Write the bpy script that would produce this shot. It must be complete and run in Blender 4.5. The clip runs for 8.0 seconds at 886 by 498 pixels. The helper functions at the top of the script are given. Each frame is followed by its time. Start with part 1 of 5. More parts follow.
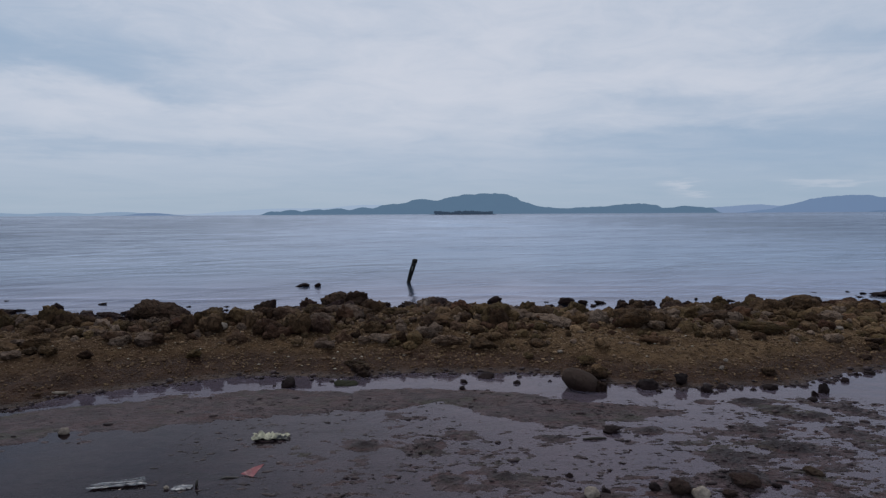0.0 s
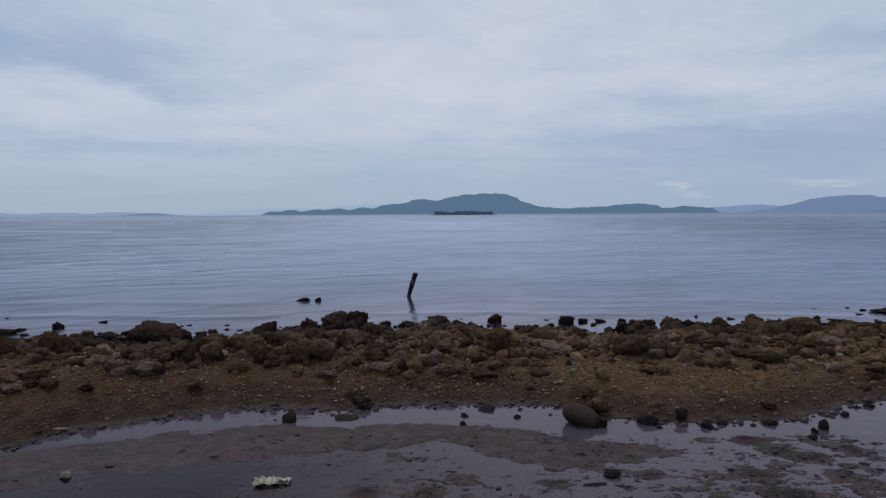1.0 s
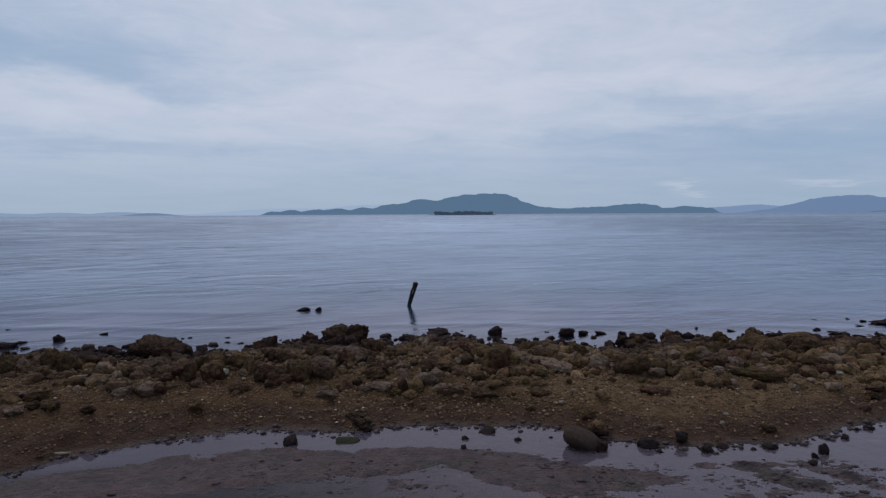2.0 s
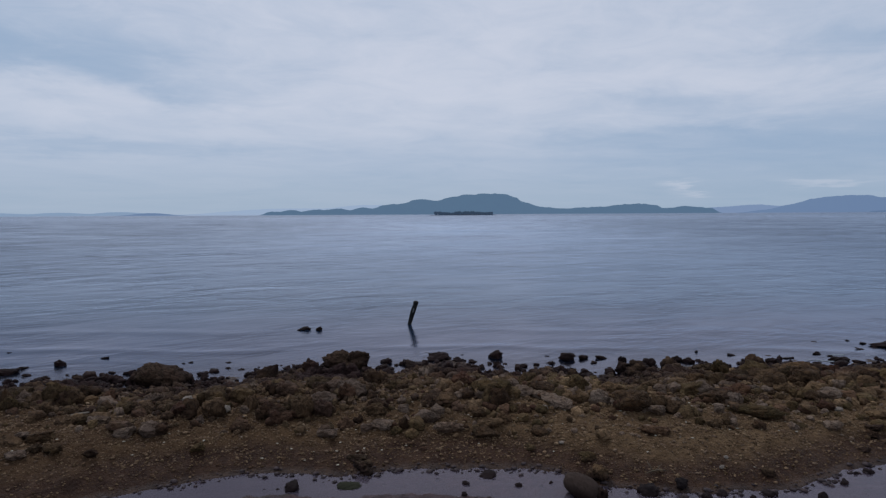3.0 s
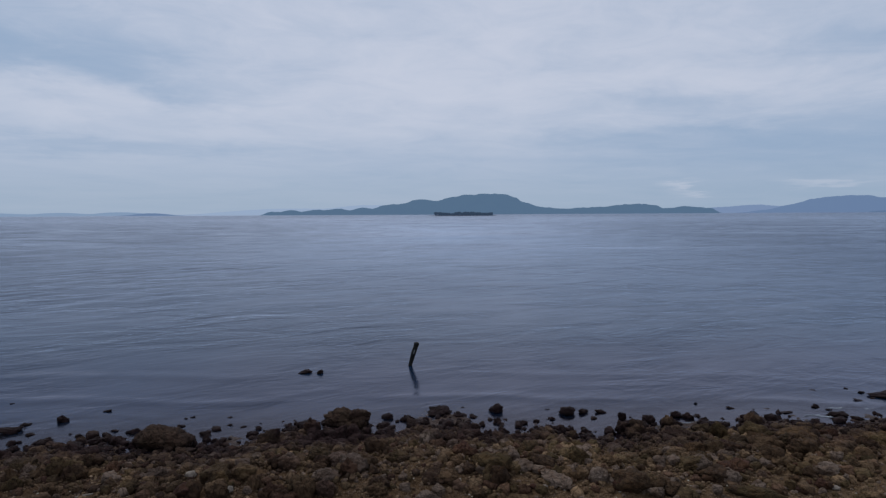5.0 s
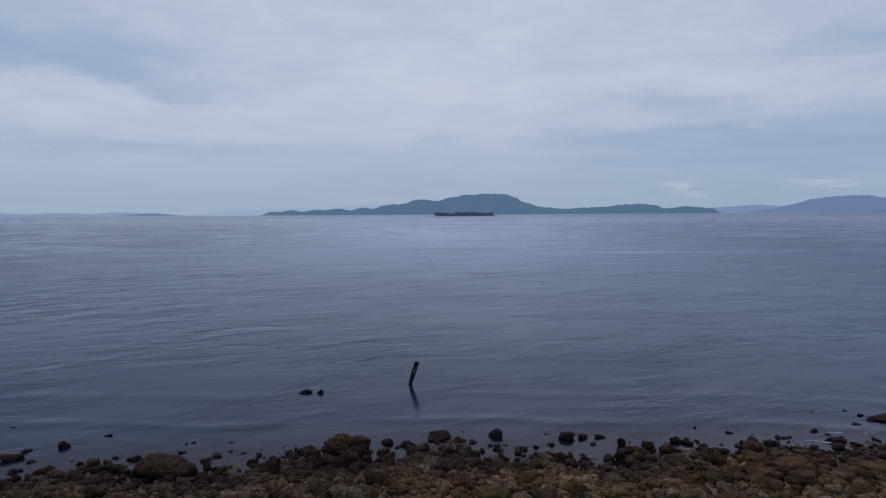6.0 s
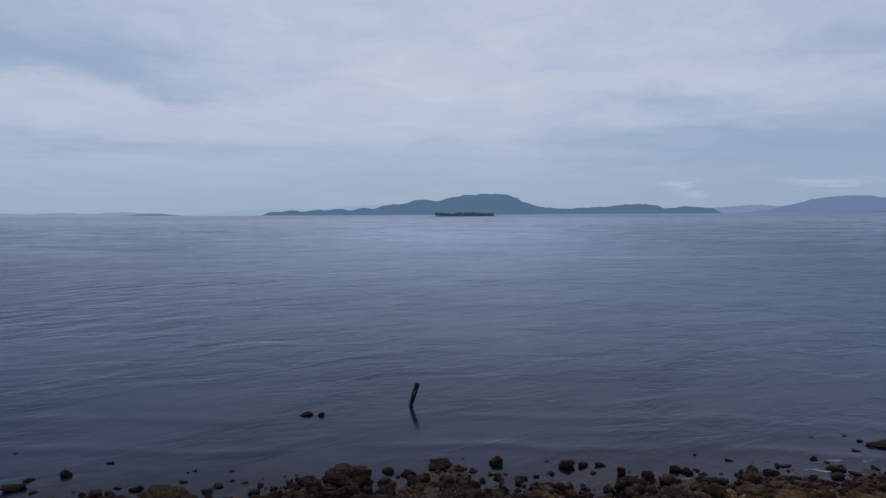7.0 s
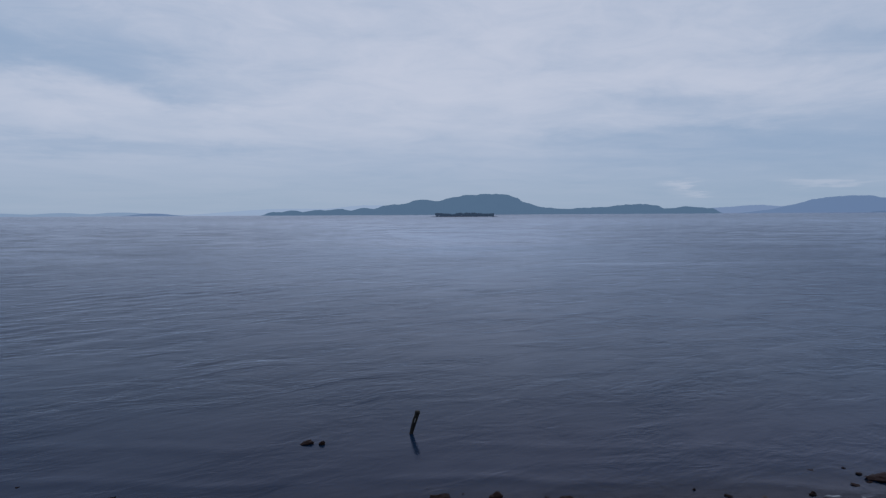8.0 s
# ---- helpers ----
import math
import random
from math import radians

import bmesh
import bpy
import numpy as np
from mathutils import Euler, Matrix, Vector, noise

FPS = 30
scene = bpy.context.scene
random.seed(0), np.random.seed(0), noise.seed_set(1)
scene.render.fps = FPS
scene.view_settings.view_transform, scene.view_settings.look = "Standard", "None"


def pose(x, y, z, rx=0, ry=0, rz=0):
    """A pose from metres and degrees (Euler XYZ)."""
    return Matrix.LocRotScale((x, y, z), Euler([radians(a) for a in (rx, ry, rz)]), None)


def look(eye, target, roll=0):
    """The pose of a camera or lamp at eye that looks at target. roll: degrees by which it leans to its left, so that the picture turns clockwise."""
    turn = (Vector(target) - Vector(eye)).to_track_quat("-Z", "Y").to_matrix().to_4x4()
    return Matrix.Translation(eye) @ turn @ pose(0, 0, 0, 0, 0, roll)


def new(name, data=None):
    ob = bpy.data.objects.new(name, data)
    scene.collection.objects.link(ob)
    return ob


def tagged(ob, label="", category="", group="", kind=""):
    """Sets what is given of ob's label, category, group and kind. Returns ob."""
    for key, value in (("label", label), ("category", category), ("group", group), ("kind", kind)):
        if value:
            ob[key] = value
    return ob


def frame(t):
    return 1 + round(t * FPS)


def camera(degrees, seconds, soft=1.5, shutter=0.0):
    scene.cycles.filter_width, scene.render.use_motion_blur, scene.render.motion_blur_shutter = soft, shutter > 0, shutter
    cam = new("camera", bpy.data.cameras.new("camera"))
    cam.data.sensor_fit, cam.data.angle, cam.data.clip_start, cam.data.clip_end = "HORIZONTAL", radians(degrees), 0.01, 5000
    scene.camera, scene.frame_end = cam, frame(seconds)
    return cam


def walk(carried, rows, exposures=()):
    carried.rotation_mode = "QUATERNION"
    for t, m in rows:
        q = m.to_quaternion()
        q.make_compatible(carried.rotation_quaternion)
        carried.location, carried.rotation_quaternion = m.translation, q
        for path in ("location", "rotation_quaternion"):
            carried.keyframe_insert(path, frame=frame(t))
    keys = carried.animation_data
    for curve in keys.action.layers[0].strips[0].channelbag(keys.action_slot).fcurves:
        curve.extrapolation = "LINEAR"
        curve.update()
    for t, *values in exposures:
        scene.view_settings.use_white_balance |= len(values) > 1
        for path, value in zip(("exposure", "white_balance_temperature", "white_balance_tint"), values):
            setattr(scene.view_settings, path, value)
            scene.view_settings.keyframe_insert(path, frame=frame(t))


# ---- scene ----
cam = camera(73.0, 8.0, soft=1.3)
PITCH, LEAN = -3.35, 0.30
# seconds, sideways, ahead, height, yaw
ROWS = [
    (0.0, 0.0, 0.0, 1.600, 0.0), (0.5, -0.002, 0.003, 1.689, 0.0), (1.0, -0.004, 0.008, 1.925, 0.0),
    (1.5, -0.008, 0.011, 2.000, 0.0), (1.7, -0.009, 0.011, 2.047, 0.0), (3.0, -0.016, 0.017, 2.584, 0.0),
    (3.5, -0.021, 0.020, 2.818, 0.0), (4.0, -0.022, 0.021, 3.058, 0.0), (4.5, -0.024, 0.019, 3.312, 0.0),
    (4.7, -0.024, 0.016, 3.412, 0.0), (6.0, -0.012, 0.011, 4.021, 0.037), (6.5, -0.012, 0.008, 4.217, 0.055),
    (7.0, -0.012, 0.007, 4.539, 0.073), (7.5, -0.010, 0.007, 4.883, 0.092), (8.0, -0.006, 0.007, 5.205, 0.11),
]
walk(cam, [(t, pose(x, y, z, 90 + PITCH, LEAN, yaw)) for t, x, y, z, yaw in ROWS], exposures=[(0.0, 0.0, 6450, 10.5), (0.7, 0.0, 6370, 11), (3.0, -0.02, 6260, 11.5), (8.0, -0.13, 6130, 12.5)])


# ---- node helpers ----
class Nodes:
    """Short calls for a node tree; values may be numbers or sockets."""

    def __init__(self, tree):
        self.tree = tree
        tree.nodes.clear()

    def add(self, kind, **settings):
        n = self.tree.nodes.new(kind)
        for key, value in settings.items():
            setattr(n, key, value)
        return n

    def put(self, socket, value):
        if isinstance(value, bpy.types.NodeSocket):
            self.tree.links.new(value, socket)
        else:
            socket.default_value = value

    def math(self, op, a, b=0.0, clamp=False):
        n = self.add("ShaderNodeMath", operation=op, use_clamp=clamp)
        self.put(n.inputs[0], a)
        self.put(n.inputs[1], b)
        return n.outputs[0]

    def mix(self, fac, a, b, blend="MIX"):
        n = self.add("ShaderNodeMix", data_type="RGBA", blend_type=blend)
        self.put(n.inputs[0], fac)
        self.put(n.inputs[6], a)
        self.put(n.inputs[7], b)
        return n.outputs[2]

    def step(self, value, low, high, to0=0.0, to1=1.0):
        n = self.add("ShaderNodeMapRange", interpolation_type="SMOOTHSTEP")
        for i, v in enumerate((value, low, high, to0, to1)):
            self.put(n.inputs[i], v)
        return n.outputs[0]

    def noise(self, where, scale, detail=4.0, rough=0.55, distort=0.0):
        n = self.add("ShaderNodeTexNoise")
        self.put(n.inputs["Vector"], where)
        for key, v in (("Scale", scale), ("Detail", detail), ("Roughness", rough), ("Distortion", distort)):
            self.put(n.inputs[key], v)
        return n.outputs[0]

    def cells(self, where, scale):
        n = self.add("ShaderNodeTexVoronoi")
        self.put(n.inputs["Vector"], where)
        self.put(n.inputs["Scale"], scale)
        return n

    def stretch(self, where, sx, sy, sz):
        n = self.add("ShaderNodeVectorMath", operation="MULTIPLY")
        self.put(n.inputs[0], where)
        n.inputs[1].default_value = (sx, sy, sz)
        return n.outputs[0]

    def turned(self, where, degrees):
        n = self.add("ShaderNodeVectorRotate", rotation_type="Z_AXIS")
        self.put(n.inputs["Vector"], where)
        n.inputs["Angle"].default_value = math.radians(degrees)
        return n.outputs[0]

    def bump(self, height, distance, strength=1.0, normal=None):
        n = self.add("ShaderNodeBump")
        self.put(n.inputs["Height"], height)
        self.put(n.inputs["Distance"], distance)
        self.put(n.inputs["Strength"], strength)
        if normal is not None:
            self.put(n.inputs["Normal"], normal)
        return n.outputs[0]


def material(name):
    m = bpy.data.materials.new(name)
    m.use_nodes = True
    return m, Nodes(m.node_tree)


def surface(n, colour, rough, normal=None, ior=1.45, specular=0.5):
    b = n.add("ShaderNodeBsdfPrincipled")
    n.put(b.inputs["Base Color"], colour)
    n.put(b.inputs["Roughness"], rough)
    n.put(b.inputs["IOR"], ior)
    n.put(b.inputs["Specular IOR Level"], specular)
    if normal is not None:
        n.put(b.inputs["Normal"], normal)
    out = n.add("ShaderNodeOutputMaterial")
    n.put(out.inputs[0], b.outputs[0])
    return b


# ---- sky and sun ----
SUN_UP, SUN_TURN = 52.0, -28.0
world = bpy.data.worlds.new("overcast_sky")
scene.world = world
world.use_nodes = True
n = Nodes(world.node_tree)
sky = n.add("ShaderNodeTexSky", sky_type="NISHITA", sun_disc=False, sun_elevation=radians(SUN_UP), sun_rotation=radians(SUN_TURN))
sky.dust_density, sky.ozone_density = 2.0, 2.0
coord = n.add("ShaderNodeTexCoord").outputs["Generated"]
xyz = n.add("ShaderNodeSeparateXYZ")
n.put(xyz.inputs[0], coord)
azimuth = n.math("ARCTAN2", xyz.outputs[0], xyz.outputs[1])
height = n.math("ARCSINE", xyz.outputs[2])
flat = n.add("ShaderNodeCombineXYZ")
n.put(flat.inputs[0], azimuth)
depth = n.math("LOGARITHM", n.math("ADD", n.math("MAXIMUM", height, 0.0), 0.07), 2.71828)
n.put(flat.inputs[1], n.math("ADD", n.math("MULTIPLY", depth, 1.05), n.math("MULTIPLY", azimuth, 0.05)))
n.put(flat.inputs[2], n.math("MULTIPLY", xyz.outputs[1], 0.6))
flat = flat.outputs[0]
warp = n.math("SUBTRACT", n.noise(flat, 5.5, 5.0, 0.62), 0.5)
az = n.math("ADD", azimuth, n.math("MULTIPLY", warp, 0.16))
el = n.math("ADD", height, n.math("MULTIPLY", warp, -0.085))


def bank(a0, e0, sa, se, lean=0.0):
    """A soft cloud bank round azimuth a0 and height e0."""
    a = n.math("SUBTRACT", az, a0)
    e = n.math("SUBTRACT", n.math("SUBTRACT", el, e0), n.math("MULTIPLY", a, lean))
    a, e = n.math("DIVIDE", a, sa), n.math("DIVIDE", e, se)
    return n.math("EXPONENT", n.math("MULTIPLY", n.math("ADD", n.math("MULTIPLY", a, a), n.math("MULTIPLY", e, e)), -1.0))


streaks = n.math("SUBTRACT", n.noise(flat, 2.6, 7.0, 0.60, 0.5), 0.5)
fine = n.math("SUBTRACT", n.noise(flat, 7.0, 6.0, 0.62, 0.6), 0.5)
cover = n.math("ADD", n.math("MULTIPLY", streaks, 0.65), n.math("MULTIPLY", fine, 0.68))
cover = n.math("ADD", cover, 0.70)
# a thinner, bluer gap in the cloud with a crisp pale rim below it
rim = n.math("SUBTRACT", 0.192, n.math("MULTIPLY", n.math("MAXIMUM", n.math("ADD", az, 0.56), 0.0), 0.18))
over = n.math("SUBTRACT", el, rim)
gap = n.math("MULTIPLY", n.step(over, -0.014, 0.020), n.step(over, 0.015, 0.12, 1.0, 0.22))
gap = n.math("MULTIPLY", gap, n.step(az, -0.50, -0.20, 1.0, 0.0))
cover = n.math("SUBTRACT", cover, n.math("MULTIPLY", gap, 0.38))
for gain, args in (
    (0.07, (-0.62, 0.165, 0.24, 0.030, -0.10)), (-0.24, (-0.58, 0.098, 0.26, 0.013, 0.0)), (0.10, (0.02, 0.20, 0.30, 0.09, 0.0)),
    (-0.42, (0.56, 0.085, 0.36, 0.065, 0.03)), (-0.17, (0.33, 0.178, 0.12, 0.018, -0.04)), (-0.16, (0.42, 0.125, 0.16, 0.014, 0.05)),
    (-0.14, (0.64, 0.225, 0.10, 0.018, 0.0)), (0.12, (0.45, 0.19, 0.14, 0.015, 0.04)), (-0.10, (-0.25, 0.10, 0.30, 0.02, 0.0)),
    # two unseen darker patches beside the view, added to dim the sea's reflection
    (-0.55, (-1.05, 0.50, 0.45, 0.30, 0.0)), (-0.50, (1.05, 0.48, 0.42, 0.30, 0.0)),
):
    cover = n.math("ADD", cover, n.math("MULTIPLY", bank(*args), gain))
low = n.step(height, 0.0, 0.19)
cover = n.math("MULTIPLY", n.step(cover, 0.05, 0.98), n.math("ADD", n.math("MULTIPLY", low, 0.78), 0.22))
puffs = n.math("ADD", n.math("MULTIPLY", bank(0.385, 0.040, 0.016, 0.008, 0.25), 0.8), n.math("MULTIPLY", bank(0.575, 0.040, 0.045, 0.0035), 0.6))
cover = n.math("ADD", cover, n.math("MULTIPLY", puffs, 0.55))
blue = n.mix(n.step(height, 0.0, 0.10), (3.25, 4.3, 5.45, 1), (3.15, 4.2, 5.6, 1))
cloud = n.mix(cover, blue, (5.95, 6.3, 7.1, 1))
mixed = n.mix(0.95, sky.outputs[0], cloud)
back = n.add("ShaderNodeBackground")
n.put(back.inputs[0], mixed)
back.inputs[1].default_value = 0.1
n.put(n.add("ShaderNodeOutputWorld").inputs[0], back.outputs[0])

sun = new("sun", bpy.data.lights.new("sun", "SUN"))
sun.data.energy, sun.data.angle, sun.data.color = 1.0, radians(14), (1.0, 0.96, 0.9)
sun.matrix_world = pose(0, 0, 40, 90 - SUN_UP, 0, 180 - SUN_TURN)


# ---- materials ----
def position(n):
    """Place in the world, and its height."""
    g = n.add("ShaderNodeNewGeometry")
    s = n.add("ShaderNodeSeparateXYZ")
    n.put(s.inputs[0], g.outputs["Position"])
    return g.outputs["Position"], s.outputs


def make_ground():
    m, n = material("gravel_and_mud")
    p, (x, y, z) = position(n)
    grain = n.cells(p, 95.0)
    coarse = n.cells(p, 34.0)
    big = n.noise(p, 0.9, 5.0, 0.6)
    mid = n.noise(p, 6.0, 5.0, 0.65)
    gravel = n.mix(n.step(mid, 0.3, 0.7), (0.080, 0.045, 0.023, 1), (0.168, 0.102, 0.052, 1))
    gravel = n.mix(n.math("MULTIPLY", n.step(grain.outputs["Color"], 0.55, 0.95), 0.55), gravel, (0.235, 0.161, 0.093, 1))
    gravel = n.mix(n.math("MULTIPLY", n.step(coarse.outputs["Color"], 0.6, 0.95), 0.5), gravel, (0.051, 0.032, 0.019, 1))
    gravel = n.mix(n.math("MULTIPLY", n.step(big, 0.42, 0.62), 0.4), gravel, (0.071, 0.040, 0.021, 1))
    sand = n.math("MULTIPLY", n.step(n.math("ADD", x, n.math("MULTIPLY", n.math("SUBTRACT", big, 0.5), 6.0)), -1.0, 3.0), 0.32)
    gravel = n.mix(sand, gravel, n.mix(n.step(mid, 0.3, 0.7), (0.168, 0.106, 0.058, 1), (0.310, 0.208, 0.122, 1)))
    maroon = n.math("MULTIPLY", n.step(n.math("ADD", x, n.math("MULTIPLY", n.math("SUBTRACT", big, 0.5), 7.0)), -0.5, -4.0), 0.38)
    gravel = n.mix(maroon, gravel, (0.052, 0.027, 0.018, 1))
    mud = n.mix(n.step(mid, 0.35, 0.7), (0.054, 0.036, 0.039, 1), (0.128, 0.083, 0.088, 1))
    mud = n.mix(n.math("MULTIPLY", n.step(n.noise(n.stretch(p, 0.5, 1.0, 1.0), 4.3, 5.0, 0.65, 0.8), 0.50, 0.64), 0.75), mud, (0.090, 0.044, 0.043, 1))
    mud = n.mix(n.math("MULTIPLY", n.step(n.noise(n.stretch(p, 0.55, 1.0, 1.0), 3.1, 5.0, 0.65, 0.8), 0.52, 0.66), 0.7), mud, (0.052, 0.048, 0.028, 1))
    mud = n.mix(n.math("MULTIPLY", n.step(z, 0.009, 0.018), 0.75), mud, (0.042, 0.033, 0.036, 1))
    mud = n.mix(n.math("MULTIPLY", n.step(n.noise(p, 2.3, 4.0, 0.6), 0.55, 0.75), 0.6), mud, (0.120, 0.074, 0.074, 1))
    mud = n.mix(n.math("MULTIPLY", n.step(n.noise(n.stretch(p, 0.6, 1.0, 1.0), 26.0, 5.0, 0.7), 0.52, 0.66), 0.65), mud, (0.028, 0.022, 0.021, 1))
    wet = n.step(n.math("SUBTRACT", n.math("ADD", z, n.math("MULTIPLY", n.math("SUBTRACT", big, 0.5), 0.10)), n.step(x, -4.5, -1.0, 0.05, 0.0)), 0.078, 0.168, 1.0, 0.0)
    shingle = n.mix(n.step(mid, 0.35, 0.7), (0.034, 0.016, 0.011, 1), (0.078, 0.041, 0.026, 1))
    colour = n.mix(n.math("MULTIPLY", wet, 0.93), gravel, shingle)
    zone = n.add("ShaderNodeAttribute", attribute_name="mud").outputs["Fac"]
    colour = n.mix(zone, colour, mud)
    rough = n.step(wet, 0.0, 1.0, 0.9, 0.55)
    relief = n.math("ADD", n.math("MULTIPLY", grain.outputs["Distance"], -0.6), n.math("MULTIPLY", n.noise(p, 45.0, 5.0, 0.7), 1.4))
    relief = n.math("SUBTRACT", relief, n.math("MULTIPLY", coarse.outputs["Distance"], 0.8))
    relief = n.math("ADD", relief, n.math("MULTIPLY", n.noise(p, 16.0, 4.0, 0.65), 1.6))
    surface(n, colour, rough, n.bump(relief, 0.026), specular=n.step(z, 0.012, 0.034, 0.30, 0.09))
    return m


def make_stone(name, dark, light, warm, wet_line=0.10, scale=1.0, relief=0.05, pale=(0.26, 0.195, 0.12, 1), crevice=0.45, damp=0.42, hues=0.65):
    """Worn shore stone, darker and shinier where the tide keeps it wet; every piece has a tone of its own."""
    m, n = material(name)
    p, (x, y, z) = position(n)
    g = n.add("ShaderNodeNewGeometry").outputs["Random Per Island"]
    o = n.add("ShaderNodeObjectInfo").outputs["Random"]
    tone = n.math("FRACT", n.math("ADD", n.math("MULTIPLY", g, 7.31), n.math("MULTIPLY", o, 3.77)))
    blot = n.noise(p, 6.0 * scale, 6.0, 0.7, 0.6)
    speck = n.noise(p, 24.0 * scale, 6.0, 0.75, 0.4)
    c = n.mix(tone, dark, light)
    hue = n.math("FRACT", n.math("ADD", n.math("MULTIPLY", g, 23.7), n.math("MULTIPLY", o, 17.3)))
    c = n.mix(n.math("MULTIPLY", n.step(hue, 0.62, 0.72), hues), c, (0.086, 0.035, 0.025, 1))
    c = n.mix(n.math("MULTIPLY", n.step(hue, 0.30, 0.22), hues), c, (0.094, 0.067, 0.027, 1))
    c = n.mix(n.math("MULTIPLY", n.step(hue, 0.76, 0.84), hues), c, (0.275, 0.212, 0.165, 1))
    c = n.mix(n.math("MULTIPLY", n.step(blot, 0.42, 0.62), 0.5), c, warm)
    c = n.mix(n.math("MULTIPLY", n.step(speck, 0.54, 0.70), 0.42), c, pale)
    c = n.mix(n.math("MULTIPLY", n.step(speck, 0.48, 0.34), 0.35), c, tuple(v * 0.4 for v in dark[:3]) + (1,))
    c = n.mix(n.math("MULTIPLY", n.step(n.noise(p, 3.1 * scale, 4.0, 0.6), 0.54, 0.70), 0.8 * damp), c, (0.050, 0.038, 0.018, 1))
    c = n.mix(n.math("MULTIPLY", n.step(n.noise(p, 0.9, 4.0, 0.6, 0.5), 0.40, 0.56), n.math("ADD", n.step(x, -3.5, 2.0, damp * 1.3, damp * 0.5), n.step(y, 7.9, 8.9, 0.0, 1.3 * damp))), c, (0.027, 0.0145, 0.0135, 1))
    c = n.mix(n.math("MULTIPLY", n.step(n.math("ADD", n.math("SUBTRACT", y, n.math("MULTIPLY", x, 0.13)), n.math("MULTIPLY", n.math("SUBTRACT", blot, 0.5), 1.8)), 8.2, 9.3), min(0.66, 1.6 * damp)), c, (0.031, 0.0165, 0.0155, 1))
    line = n.math("ADD", n.step(y, 9.2, 10.3, 0.0, 0.15), n.math("MULTIPLY", n.math("SUBTRACT", blot, 0.5), 0.12))
    wet = n.step(n.math("SUBTRACT", z, line), wet_line - 0.06, wet_line + 0.07, 1.0, 0.0)
    c = n.mix(n.math("MULTIPLY", wet, 0.82), c, (0.024, 0.0145, 0.0150, 1))
    crack = n.cells(n.mix(0.12, p, n.add("ShaderNodeTexNoise").outputs[1], "LINEAR_LIGHT"), 7.0 * scale)
    crack.feature = "DISTANCE_TO_EDGE"
    gap = n.step(crack.outputs[0], 0.0, 0.10)
    c = n.mix(n.math("MULTIPLY", n.math("SUBTRACT", 1.0, gap), 0.35), c, (0.012, 0.009, 0.007, 1))
    rise = n.math("ADD", n.math("MULTIPLY", blot, 1.0), n.math("ADD", n.math("MULTIPLY", speck, 0.6), n.math("MULTIPLY", gap, crevice)))
    surface(n, c, n.step(wet, 0.0, 1.0, 0.9, 0.55), n.bump(rise, relief / scale), specular=n.step(wet, 0.0, 1.0, 0.12, 0.05))
    return m


